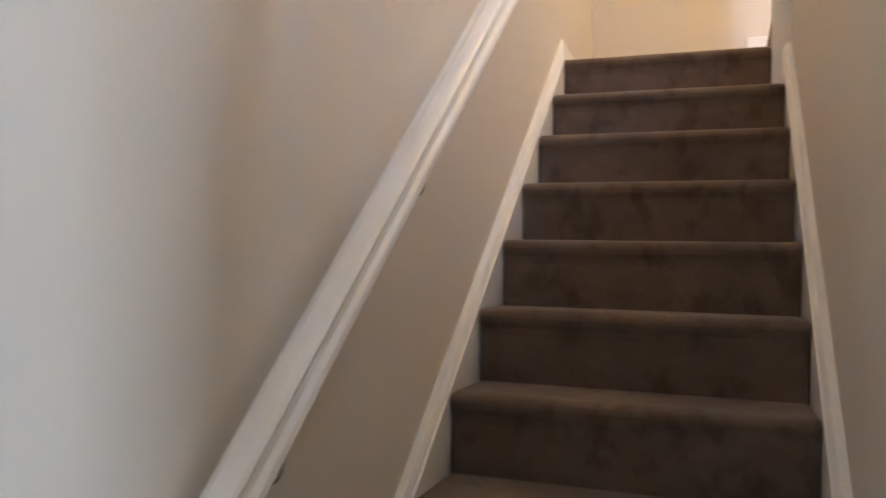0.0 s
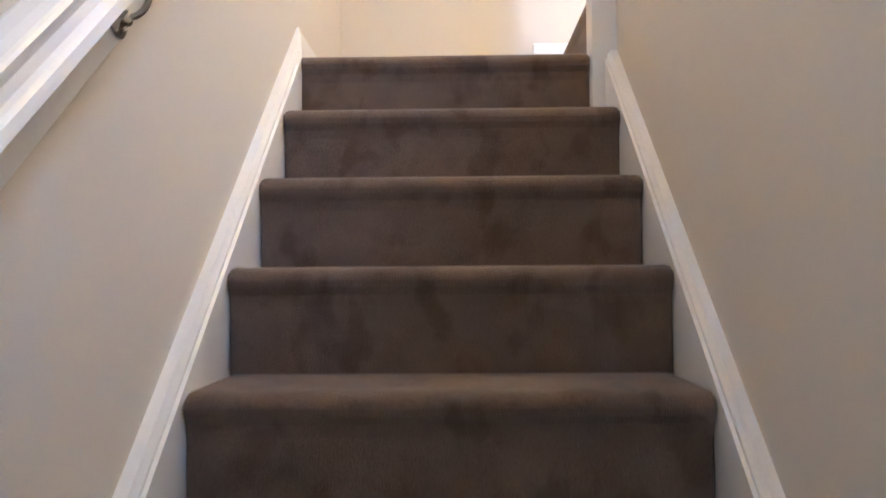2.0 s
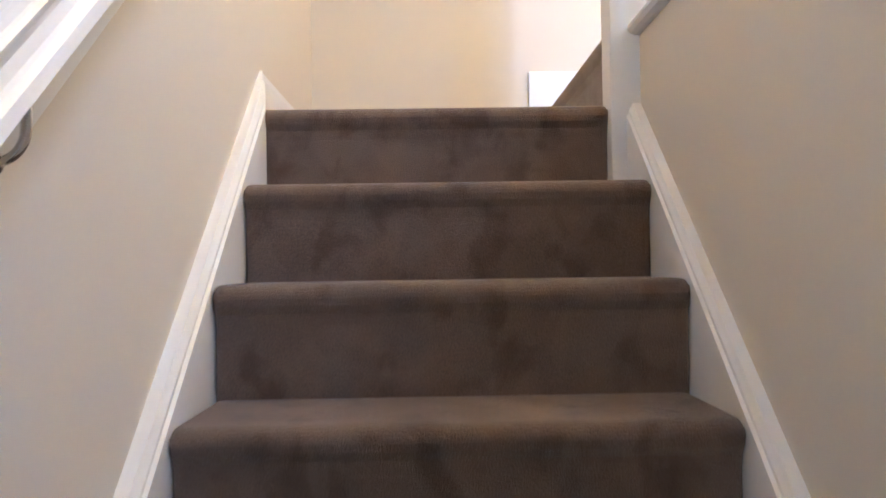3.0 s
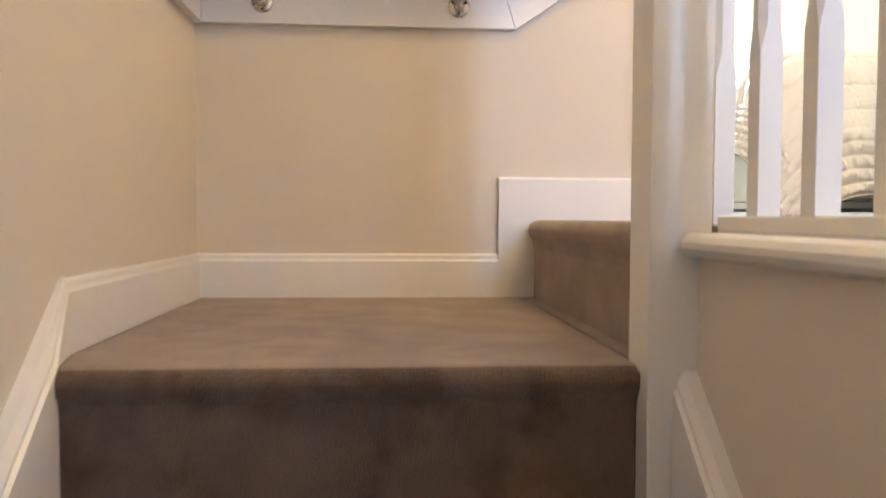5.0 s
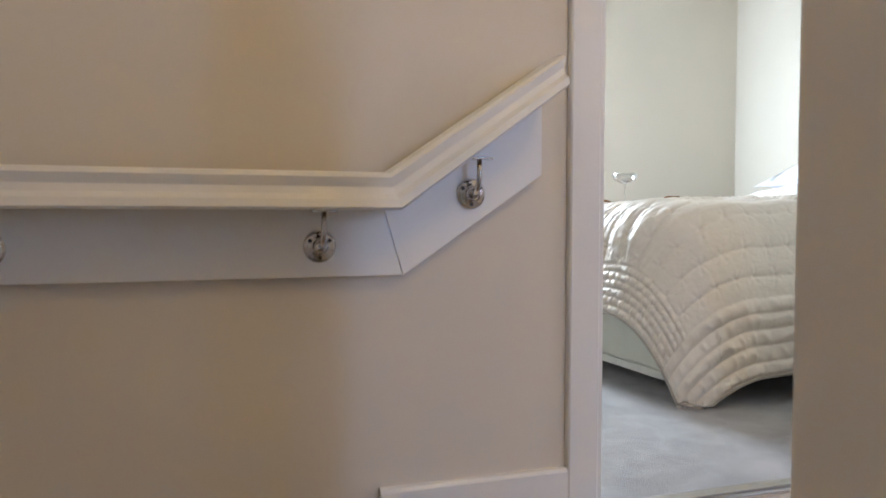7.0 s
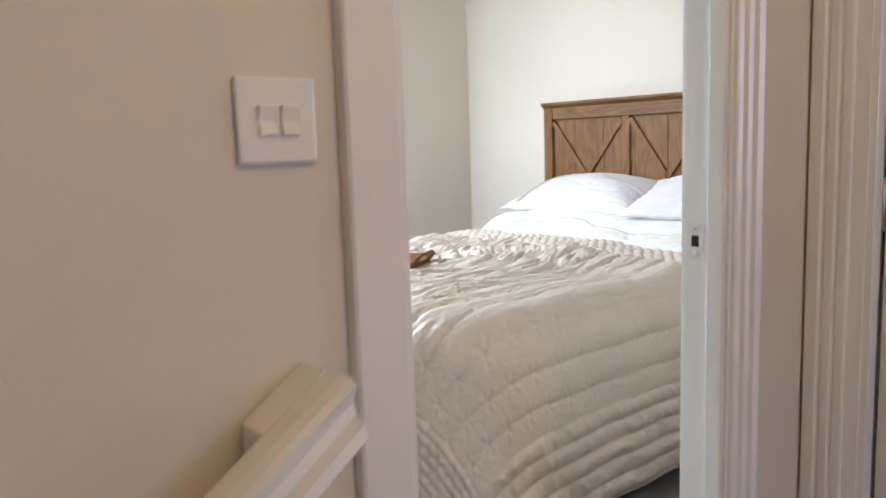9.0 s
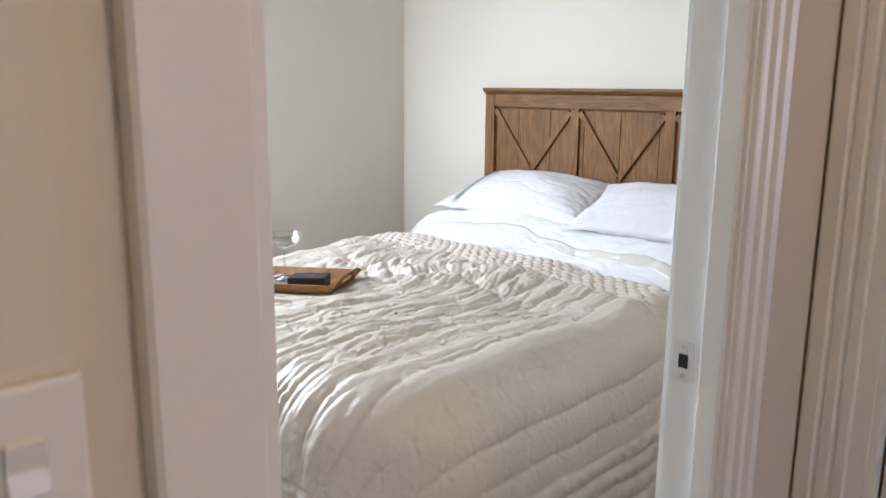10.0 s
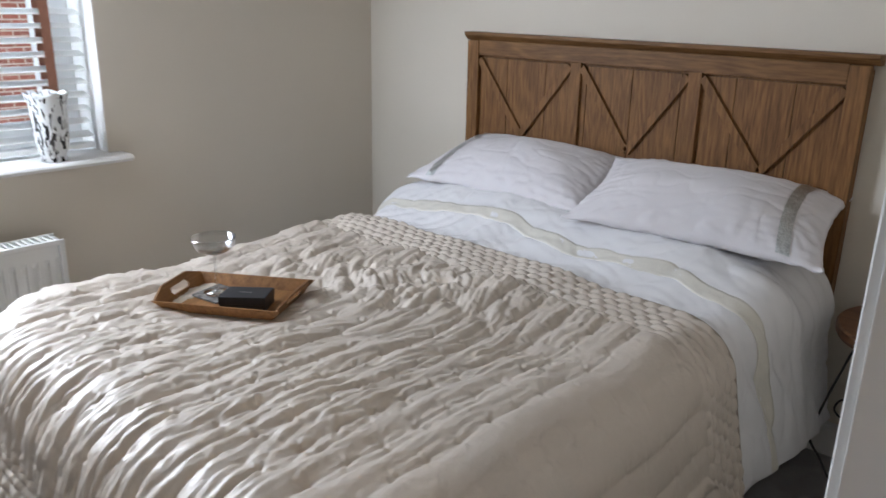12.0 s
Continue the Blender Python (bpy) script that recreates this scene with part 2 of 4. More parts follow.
def box(bm, x0, x1, y0, y1, z0, z1, bevel=0.0, m=None):
    c = Matrix.Translation(((x0 + x1) / 2, (y0 + y1) / 2, (z0 + z1) / 2)) @ Matrix.Diagonal((x1 - x0, y1 - y0, z1 - z0, 1))
    made = bmesh.ops.create_cube(bm, size=1, matrix=m @ c if m else c)
    if bevel:
        edges = list({e for v in made["verts"] for e in v.link_edges})
        bmesh.ops.bevel(bm, geom=edges, offset=bevel, segments=2, affect="EDGES", profile=0.6)
    return bm


def boxed(*args, **more):
    return box(bmesh.new(), *args, **more)


def prism(bm, outline, a, b, place):
    """Extrudes a closed outline of (u, v) from a to b; place(u, v, w) gives the point."""
    ends = [[bm.verts.new(place(u, v, w)) for u, v in outline] for w in (a, b)]
    for k in range(len(outline)):
        j = (k + 1) % len(outline)
        bm.faces.new((ends[0][k], ends[0][j], ends[1][j], ends[1][k]))
    bm.faces.new(ends[0])
    bm.faces.new(ends[1][::-1])
    return bm


def sweep(bm, section, stations):
    """Joins a closed section of (u, v) along stations, each a function of (u, v)."""
    rings = [[bm.verts.new(at(u, v)) for u, v in section] for at in stations]
    for r, s in zip(rings, rings[1:]):
        for k in range(len(section)):
            j = (k + 1) % len(section)
            bm.faces.new((r[k], r[j], s[j], s[k]))
    bm.faces.new(rings[0][::-1])
    bm.faces.new(rings[-1])
    return bm


def lathe(bm, profile, centre, steps=32, axis="Z"):
    """Turns (radius, height) rows about an upright axis."""
    rows = []
    for r, h in profile:
        ring = []
        for k in range(steps):
            a = 2 * math.pi * k / steps
            d = Vector((r * math.cos(a), r * math.sin(a), h))
            if axis == "Y":
                d = Vector((d.x, -d.z, d.y))
            if axis == "X":
                d = Vector((d.z, d.x, d.y))
            ring.append(bm.verts.new(Vector(centre) + d))
        rows.append(ring)
    for a, b in zip(rows, rows[1:]):
        for k in range(steps):
            j = (k + 1) % steps
            bm.faces.new((a[k], a[j], b[j], b[k]))
    bm.faces.new(rows[0][::-1])
    bm.faces.new(rows[-1])
    return bm


def tube(bm, points, r, steps=10):
    """A round rod along points."""
    pts = [Vector(p) for p in points]
    rings = []
    for k, p in enumerate(pts):
        d = (pts[min(k + 1, len(pts) - 1)] - pts[max(k - 1, 0)]).normalized()
        u = d.orthogonal().normalized() if k == 0 else (u - u.dot(d) * d).normalized()
        v = d.cross(u)
        rings.append([bm.verts.new(p + r * (math.cos(a) * u + math.sin(a) * v)) for a in [2 * math.pi * i / steps for i in range(steps)]])
    for a, b in zip(rings, rings[1:]):
        for k in range(steps):
            j = (k + 1) % steps
            bm.faces.new((a[k], a[j], b[j], b[k]))
    bm.faces.new(rings[0][::-1])
    bm.faces.new(rings[-1])
    return bm


def thing(name, label, category, at=(0, 0, 0), group="", kind=""):
    ob = new(name)
    ob.location = at
    ob.empty_display_size = 0.05
    return tagged(ob, label, category, group, kind)


def structure(name, bm, mat, label, category, smooth=False):
    return tagged(part(name, bm, mat, smooth=smooth), label, category, kind="structure")


def put(ob, parent):
    """Hangs a mesh made in world places under its thing."""
    ob.parent = parent
    ob.matrix_parent_inverse = Matrix.Translation(-parent.location)
    return ob


# ---- walls, floors, ceilings ----
structure("wall_left", boxed(-0.16, XL, -4.7, YB, LOW - 0.2, CEIL), PAINT, "cream painted plaster wall beside the stairs", "wall")
bm = boxed(-0.16, 1.082, YB, YD, LOW - 0.2, CEIL)
box(bm, 1.082, 1.900, YB, YD, UP + 2.06, CEIL)
box(bm, 1.900, 5.6, YB2, YD, LOW - 0.2, CEIL)
box(bm, 1.082, 1.900, YB, YD, LOW - 0.2, UP - 0.002)
structure("wall_back", bm, PAINT, "cream painted plaster wall with the bedroom doorway", "wall")
structure("wall_stair", boxed(XR, XR + 0.1, -2.75, -0.025, LOW - 0.2, 0.146), PAINT, "cream painted low wall under the balustrade", "wall")
bm = boxed(-0.16, 2.25, -4.8, -4.7, LOW - 0.2, 0.14)
box(bm, 2.15, 2.25, -4.7, -3.66, LOW - 0.2, 0.14)
box(bm, 2.15, 2.25, -3.26, -2.75, LOW - 0.2, -0.03)
box(bm, 2.15, 2.25, -3.66, -3.26, LOW - 0.2, -1.80)
box(bm, 2.15, 2.25, -3.66, -3.26, -0.50, -0.03)
structure("wall_hall_end", bm, PAINT, "cream painted walls of the hall with a slim window opening", "wall")
structure("wall_under_landing", boxed(XR + 0.1, 2.25, -2.75, -2.65, LOW - 0.2, -0.03), PAINT, "cream painted wall under the upper landing", "wall")
structure("floor_hall", boxed(-0.16, 2.25, -4.7, -2.58, LOW - 0.2, LOW), CARPET, "taupe carpet of the hall", "floor")
structure("ceiling_hall", boxed(-0.16, 2.15, -4.7, -2.95, -0.03, 0.14), CEILING, "white ceiling of the hall below", "ceiling")
bm = boxed(-0.16, 1.64, -2.95, -2.85, 0.14, CEIL)
box(bm, 1.86, X2, -2.95, -2.85, 0.14, CEIL)
box(bm, 1.64, 1.86, -2.95, -2.85, 0.14, 0.95)
box(bm, 1.64, 1.86, -2.95, -2.85, 2.05, CEIL)
structure("wall_upper_end", bm, PAINT, "cream painted upper wall with a slit window", "wall")
bm = boxed(0.925, X2, -2.85, -0.026, -0.03, UP - 0.004)
box(bm, 0.842, X2, -0.026, YB, -0.03, UP - 0.004)
box(bm, 1.90, X2, YB, YB2, -0.03, UP - 0.004)
structure("floor_upper_landing", bm, CARPET, "taupe carpeted upper landing", "floor")
structure("ceiling_upper", boxed(-0.16, 5.6, -4.8, 3.75, CEIL, CEIL + 0.12), CEILING, "white painted ceiling", "ceiling")
# the wall of the second room, with its doorway
bm = boxed(X2, X2 + 0.1, 0.895, YB2, UP, CEIL)
box(bm, X2, X2 + 0.1, 0.165, 0.895, UP + 2.06, CEIL)
box(bm, X2, X2 + 0.1, -2.95, 0.165, -0.03, CEIL)
structure("wall_second_room", bm, PAINT, "cream painted wall with an open doorway", "wall")
bm = boxed(5.4, 5.5, -3.2, -1.29, -0.03, CEIL)
box(bm, 5.4, 5.5, -0.93, YB2, -0.03, CEIL)
box(bm, 5.4, 5.5, -1.29, -0.93, -0.03, 0.9)
box(bm, 5.4, 5.5, -1.29, -0.93, 2.1, CEIL)
box(bm, X2, 5.5, -3.2, -2.95, -0.03, CEIL)
structure("wall_second_room_far", bm, PAINT, "cream painted walls of the next room", "wall")
structure("floor_second_room", boxed(X2, 5.5, -3.0, YB2, -0.03, UP - 0.004), BEDCARPET, "grey carpet of the next room", "floor")
# bedroom
bm = boxed(BX0, BX1, YD, BY1, UP - 0.2, UP)
box(bm, 1.112, 1.870, YB + 0.002, YD, UP - 0.004, UP)
structure("floor_bedroom", bm, BEDCARPET, "grey-taupe bedroom carpet", "floor")
structure("wall_headboard", boxed(BX1, BX1 + 0.15, YD, BY1 + 0.3, UP - 0.2, CEIL), PAINT, "cream painted wall behind the headboard", "wall")
structure("wall_bedroom_left", boxed(BX0 - 0.1, BX0, YD, BY1 + 0.3, UP - 0.2, CEIL), PAINT, "cream painted bedroom side wall", "wall")
WX0, WX1, WZ0, WZ1 = 1.30, 2.465, 0.965, 2.15
bm = boxed(BX0, WX0, BY1, BY1 + 0.3, UP - 0.2, CEIL)
box(bm, WX1, BX1, BY1, BY1 + 0.3, UP - 0.2, CEIL)
box(bm, WX0, WX1, BY1, BY1 + 0.3, UP - 0.2, WZ0)
box(bm, WX0, WX1, BY1, BY1 + 0.3, WZ1, CEIL)
structure("wall_window", bm, PAINT, "cream painted wall with the bedroom window", "wall")

# landing floor with a rounded carpet edge, and the stairs
def step_outline(back):
    pts = [(back, 0.0)]
    for k in range(7):
        a = math.pi / 2 * k / 6
        pts.append((0.024 - 0.024 * math.sin(a), -0.024 + 0.024 * math.cos(a)))
    pts += [(0.003, -0.036), (0.012, -0.050), (0.016, -0.07), (0.016, -R - 0.005), (back, -R - 0.005)]
    return pts


def carpet_step(bm, outline, y, z, x0, x1):
    """A carpeted step with softened ends."""
    xs = [x0, x0 + 0.004, x0 + 0.012, x1 - 0.012, x1 - 0.004, x1]
    shrink = [0.006, 0.002, 0.0, 0.0, 0.002, 0.006]
    return sweep(bm, outline, [lambda u, v, x=x, s=s: (x, y + u + (s if u < 0.03 else 0), z + v - (s if v > -0.01 else 0)) for x, s in zip(xs, shrink)])


stairs = thing("staircase", "closed flight of stairs in brushed taupe carpet, darkened for shade", "stairs", kind="structure")
for k in range(1, N):
    put(part("carpet_step", carpet_step(bmesh.new(), step_outline(G + 0.016), -k * G, -k * R, 0.0, W), SHADEDSTAIRCARPET, smooth=False), stairs)
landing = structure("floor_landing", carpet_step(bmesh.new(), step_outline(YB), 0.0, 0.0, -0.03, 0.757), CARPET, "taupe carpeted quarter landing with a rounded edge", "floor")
# the landing's front face takes the darkened copy, its shade in the colour
landing.data.materials.append(SHADEDSTAIRCARPET)
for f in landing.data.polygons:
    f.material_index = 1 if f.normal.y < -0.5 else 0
# carpet beside the newel, and the single step up from the landing
bm = boxed(0.757, 0.80, 0.062, YB, -0.1, 0.0)
structure("floor_landing_side", bm, CARPET, "taupe carpet beside the newel post", "floor")
bm = bmesh.new()
out = step_outline(0.30)
prism(bm, out, 0.062, YB - 0.016, lambda u, v, w: (0.768 + u, w, UP + v))
structure("step_up", bm, CARPET, "single taupe carpeted step up to the upper landing", "step")

# strings, skirtings
def string_section(face, wall):
    """Across a string: depth from the wall, and height under its top line."""
    d = face - wall
    return [(0, -0.45), (d, -0.45), (d, -0.026), (d * 0.84, -0.022), (d * 0.82, -0.014), (d * 0.66, -0.006), (d * 0.56, 0.0), (0, 0.0)]


TOP = 0.018
def string(name, wall, face, y0, y1, label):
    bm = bmesh.new()
    stations = [lambda u, v, y=y, f=f: (wall + u * f, y, TOP + SLOPE * y + v) for y, f in ((y0, 1), (min(y1, 0.01), 1), (y1, 0.34 if y1 > 0.02 else 1))]
    return structure(name, sweep(bm, string_section(face, wall), stations), WHITE, label, "stair string")


string("trim_string_wall", XL, -0.002, -2.75, 0.105, "white painted wall string of the stairs")
string("trim_string_outer", XR, 0.790, -2.75, -0.026, "white painted moulded string under the low wall")
SK = [(0, 0), (0.016, 0), (0.016, 0.088), (0.012, 0.094), (0.011, 0.102), (0.006, 0.107), (0, 0.107)]


def skirting(name, stations, label, section=SK):
    return structure(name, sweep(bmesh.new(), section, stations), WHITE, label, "skirting board")


skirting("baseboard_1", [lambda u, v: (XL + u * 0.7, 0.10, v), lambda u, v: (XL + u * 0.7, YB - u, v),
                         lambda u, v: (0.695, YB - u, v)], "white painted skirting round the landing")
TALL = [(0, 0), (0.016, 0), (0.016, 0.290), (0.012, 0.296), (0, 0.296)]
skirting("baseboard_2", [lambda u, v: (0.695, YB - u, v), lambda u, v: (1.043, YB - u, v)], "tall white painted skirting block beside the step", TALL)
HIGH = [(u, v + UP) for u, v in SK]
skirting("baseboard_3", [lambda u, v: (1.953, YB2 - u, v), lambda u, v: (X2 - 0.012, YB2 - u, v)], "white painted skirting between the doors", HIGH)
skirting("baseboard_4", [lambda u, v: (BX0, BY1 - u, v), lambda u, v: (BX1 - u, BY1 - u, v), lambda u, v: (BX1 - u, YD, v)],
         "white painted bedroom skirting", HIGH)

# ---- balustrade ----
CAP = [(0.10, 0.0), (-0.010, 0.0), (-0.020, 0.004), (-0.026, 0.012), (-0.026, 0.020), (-0.020, 0.028), (-0.010, 0.032), (0.10, 0.032)]
balustrade = thing("balustrade", "white painted balustrade beside the stairwell", "balustrade", (0.88, -1.2, 0.13))
put(part("nosing", prism(bmesh.new(), CAP, -2.84, -0.026, lambda u, v, w: (XR + u, w, 0.145 + v)), WHITE, smooth=False), balustrade)
put(part("base_rail", boxed(0.845, 0.905, -2.84, -0.026, 0.177, 0.198, bevel=0.003), WHITE), balustrade)
put(part("handrail", boxed(0.845, 0.905, -2.84, 0.055, 1.09, 1.14, bevel=0.012), WHITE), balustrade)


def baluster(bm, x, y, z0, z1):
    """Square bar with chamfers stopped short of the ends."""
    h, c = 0.0145, 0.0085
    def ring(z, k):
        o = [(h, h - k), (h - k, h), (-h + k, h), (-h, h - k), (-h, -h + k), (-h + k, -h), (h - k, -h), (h, -h + k)]
        return lambda u, v, z=z, o=o: (x + o[int(u)][0], y + o[int(u)][1], z)
    idx = [(i, 0) for i in range(8)]
    return sweep(bm, idx, [ring(z0, 0.0008), ring(z0 + 0.20, 0.0008), ring(z0 + 0.235, c), ring(z1 - 0.235, c), ring(z1 - 0.20, 0.0008), ring(z1, 0.0008)])


for k in range(23):
    put(part("baluster", baluster(bmesh.new(), 0.876, 0.039 - 0.126 * k, 0.196 if k else 0.187, 1.092), WHITE), balustrade)
newel = thing("newel_post", "square white painted newel post at the turn of the stairs", "newel post", (0.80, 0.018, -0.2))
put(part("post", boxed(0.757, 0.840, -0.024, 0.060, -0.46, 1.27, bevel=0.003), WHITE), newel)
put(part("cap", boxed(0.748, 0.849, -0.033, 0.069, 1.272, 1.30, bevel=0.01), WHITE), newel)
# packing between the newel and the stair wall's end
structure("wall_under_newel", boxed(0.842, 0.93, -0.0255, 0.06, -0.4, 0.13), PAINT, "cream painted end of the low wall", "wall")

# ---- handrail on its board ----
RAIL = [(0.034, -0.050), (0.094, -0.050), (0.098, -0.046), (0.095, -0.034), (0.086, -0.026), (0.083, -0.015), (0.086, -0.007),
        (0.088, 0.000), (0.082, 0.006), (0.070, 0.009), (0.050, 0.009), (0.040, 0.004), (0.034, -0.006)]
ZR = 0.812
wall_rail = thing("wall_handrail", "white painted moulded handrail running round the landing", "handrail", (XL + 0.06, 0.0, 0.8))
bm = bmesh.new()
L = SLOPE
KX, EX, UPS = 0.693, 0.972, 0.68
sweep(bm, RAIL, [lambda u, v: (XL + u, -2.6, ZR + v - 2.6 * L), lambda u, v: (XL + u, 0.0 - v * 0.4, ZR + v), lambda u, v: (XL + u, YB - u, ZR + v),
                 lambda u, v: (KX - v * 0.3, YB - u, ZR + v), lambda u, v: (EX + u * 0.25, YB - u, ZR + v + UPS * (EX + u * 0.25 - KX)),
                 ])
put(part("rail", bm, WHITE), wall_rail)
tip = lambda x, d: ZR + UPS * (x - KX) - d
bm = prism(bmesh.new(), [(0.930, tip(0.930, 0.046)), (0.992, tip(0.992, 0.046)), (0.992, tip(0.992, -0.004)), (0.930, tip(0.930, -0.004))], YB - 0.040, YB - 0.001, lambda u, v, w: (u, w, v))
put(part("return", bm, WHITE), wall_rail)
rail_board = thing("rail_board", "flat white painted board fixed to the wall behind the handrail", "wall board", (XL + 0.01, 0.0, 0.7))
BOARD = [(0, 0), (0.018, 0), (0.018, 0.120), (0, 0.120)]
sweep_bm = sweep(bmesh.new(), BOARD, [lambda u, v: (XL + u, -2.6, 0.640 + v + L * -2.62), lambda u, v: (XL + u, 0.02 - v * 0.4, 0.655 + v),
                                      lambda u, v: (XL + u, YB - u, 0.655 + v), lambda u, v: (0.731 - v * 0.3, YB - u, 0.655 + v)])
put(part("level_board", sweep_bm, WHITE), rail_board)
put(part("raking_board", sweep(bmesh.new(), BOARD, [lambda u, v: (0.7325 - v * 0.3, YB - u, 0.655 + v), lambda u, v: (0.985, YB - u, 0.825 + v)]), WHITE), rail_board)


def rail_bracket(at, out, tilt=0.0):
    """Chrome bracket: rose on the board, curved stem, small saddle under the rail. out: the wall's normal."""
    b = thing("rail_bracket", "polished chrome handrail bracket on a round rose", "bracket", at, "handrail brackets")
    o, a = Vector(out), Vector(at)
    ax = "Y" if abs(o.y) > 0.5 else "X"
    rose = bmesh.new()
    lathe(rose, [(0.026, 0.0), (0.0262, 0.002), (0.025, 0.0038), (0.020, 0.0050), (0.0135, 0.0062), (0.0118, 0.009), (0.0112, 0.013), (0.0085, 0.0175), (0.003, 0.0195)], (0, 0, 0), 28, ax)
    put(part("rose", rose, CHROME, smooth=True), b).matrix_basis = Matrix.Translation(a)
    pts = []
    for k in range(9):
        t = math.pi / 2 * k / 8
        pts.append(a + o * (0.012 + 0.028 * math.sin(t)) + Vector((0, 0, 0.028 - 0.028 * math.cos(t))))
    pts.append(pts[-1] + Vector((0, 0, 0.030 + tilt)))
    put(part("stem", tube(bmesh.new(), pts, 0.0045), CHROME, smooth=True), b)
    top = pts[-1]
    put(part("saddle", boxed(top.x - 0.02, top.x + 0.02, top.y - 0.012, top.y + 0.012, top.z - 0.003, top.z + 0.001, bevel=0.001), CHROME), b)
    for s in range(3):
        t = math.pi / 2 + s * 2.094
        h = Vector((1, 0, 0)) if ax == "Y" else Vector((0, 1, 0))
        c = a + o * 0.004 + 0.018 * (math.cos(t) * h - math.sin(t) * Vector((0, 0, 1)))
        sc = lathe(bmesh.new(), [(0.0032, 0.0), (0.0032, 0.002), (0.001, 0.0026)], (0, 0, 0), 10, ax)
        put(part("screw", sc, BLACK), b).matrix_basis = Matrix.Translation(c)
    return b


for bx, bz in ((0.125, 0.704), (0.593, 0.704), (0.851, 0.790)):
    rail_bracket((bx, YB - 0.0185, bz), (0, -1, 0))
for by, bz in ((0.747, 0.704), (-0.54, 0.195), (-1.06, -0.262), (-1.57, -0.710), (-2.09, -1.165)):
    rail_bracket((XL + 0.0185, by, bz), (1, 0, 0), 0.0 if by > 0 else 0.032)

# ---- bedroom doorway ----
DL, DR, DH = 1.120, 1.870, UP + 2.03
door1 = thing("door_1", "white painted bedroom door frame, the door out of the way", "door frame", (1.42, 0.95, UP), kind="structure")
ARCH = [(0, 0), (0.074, 0), (0.074, 0.018), (0.070, 0.021), (0.050, 0.021), (0.047, 0.014), (0.043, 0.012), (0.040, 0.016), (0.026, 0.016), (0.023, 0.009), (0.019, 0.008), (0.016, 0.012), (0.003, 0.012), (0, 0.010)]


def architrave(edge, face, out, base, sign, axis="y"):
    """A moulded upright; its thin edge at the opening, out from the wall's face."""
    if axis == "y":
        return prism(bmesh.new(), ARCH, base, DH + 0.06, lambda u, v, w: (edge + sign * u, face + out * v, w))
    return prism(bmesh.new(), ARCH, base, DH + 0.06, lambda u, v, w: (face + out * v, edge + sign * u, w))


FLAT = [(0, 0), (0.061, 0), (0.061, 0.015), (0.058, 0.018), (0.003, 0.018), (0, 0.015)]
put(part("architrave", prism(bmesh.new(), FLAT, UP, DH + 0.06, lambda u, v, w: (1.045 + u, YB - v * 0.85, w)), WHITE), door1)
put(part("architrave", architrave(DR + 0.006, YB2, -1, UP, 1), WHITE), door1)
put(part("architrave", architrave(DR + 0.006, YD, 1, UP, 1), WHITE), door1)
put(part("architrave", architrave(DL - 0.006, YD, 1, UP, -1), WHITE), door1)
put(part("architrave", boxed(1.106, DR + 0.006, YB - 0.018, YB, DH, DH + 0.06), WHITE), door1)
put(part("lining", boxed(1.082, DL, YB - 0.003, YD + 0.002, UP, DH + 0.03, bevel=0.001), WHITE), door1)
put(part("lining", boxed(DR, 1.900, YB2 - 0.003, YD + 0.002, UP, DH + 0.03, bevel=0.001), WHITE), door1)
put(part("head_lining", boxed(DL, DR, YB - 0.003, YD + 0.002, DH, DH + 0.03), WHITE), door1)
put(part("door_stop", boxed(DR - 0.012, DR, YB2 + 0.003, YB2 + 0.032, UP, DH, bevel=0.0015), WHITE), door1)
put(part("door_stop", boxed(DL, DL + 0.012, YB + 0.030, YB + 0.064, UP, DH, bevel=0.0015), WHITE), door1)
strike = put(part("strike_plate", boxed(DR - 0.0016, DR + 0.002, 1.030, 1.062, 0.998, 1.058, bevel=0.0006), PLATE, label="small steel latch plate"), door1)
SPY = 1.046
for z in (1.007, 1.049):
    o = part("screw", lathe(bmesh.new(), [(0.0036, 0.0), (0.0034, 0.001), (0.001, 0.0014)], (0, 0, 0), 12, "X"), CHROME)
    o.parent = strike
    o.matrix_parent_inverse = Matrix.Identity(4)
    o.matrix_basis = Matrix.Translation((DR - 0.0032, SPY, z))
# thin black slip on the plate; its colour is the hole's shade
o = part("latch_hole_shade", boxed(DR - 0.0022, DR - 0.0012, SPY - 0.007, SPY + 0.007, 1.018, 1.038), DARK)
o.parent = strike
structure("threshold_strip", boxed(DL, DR, YB + 0.02, YB + 0.05, UP - 0.002, UP + 0.005, bevel=0.002), BRASS, "slim metal carpet strip in the bedroom doorway", "threshold")

# second doorway, its door standing open into the next room
door2 = thing("door_2", "white painted doorway with the door open into the next room", "door", (X2, 0.45, UP), kind="structure")
put(part("architrave", architrave(0.906, X2, -1, UP, 1, "x"), WHITE), door2)
put(part("architrave", architrave(0.184, X2, -1, UP, -1, "x"), WHITE), door2)
put(part("lining", boxed(X2 - 0.002, X2 + 0.102, 0.880, 0.908, UP, DH + 0.02), WHITE), door2)
put(part("lining", boxed(X2 - 0.002, X2 + 0.102, 0.165, 0.190, UP, DH + 0.02), WHITE), door2)
put(part("door_stop", boxed(X2 + 0.004, X2 + 0.040, 0.868, 0.880, UP, DH), WHITE), door2)
leaf = put(part("door_leaf", boxed(X2 + 0.066, X2 + 0.73, 0.832, 0.870, UP + 0.006, DH - 0.003, bevel=0.002), WHITE), door2)
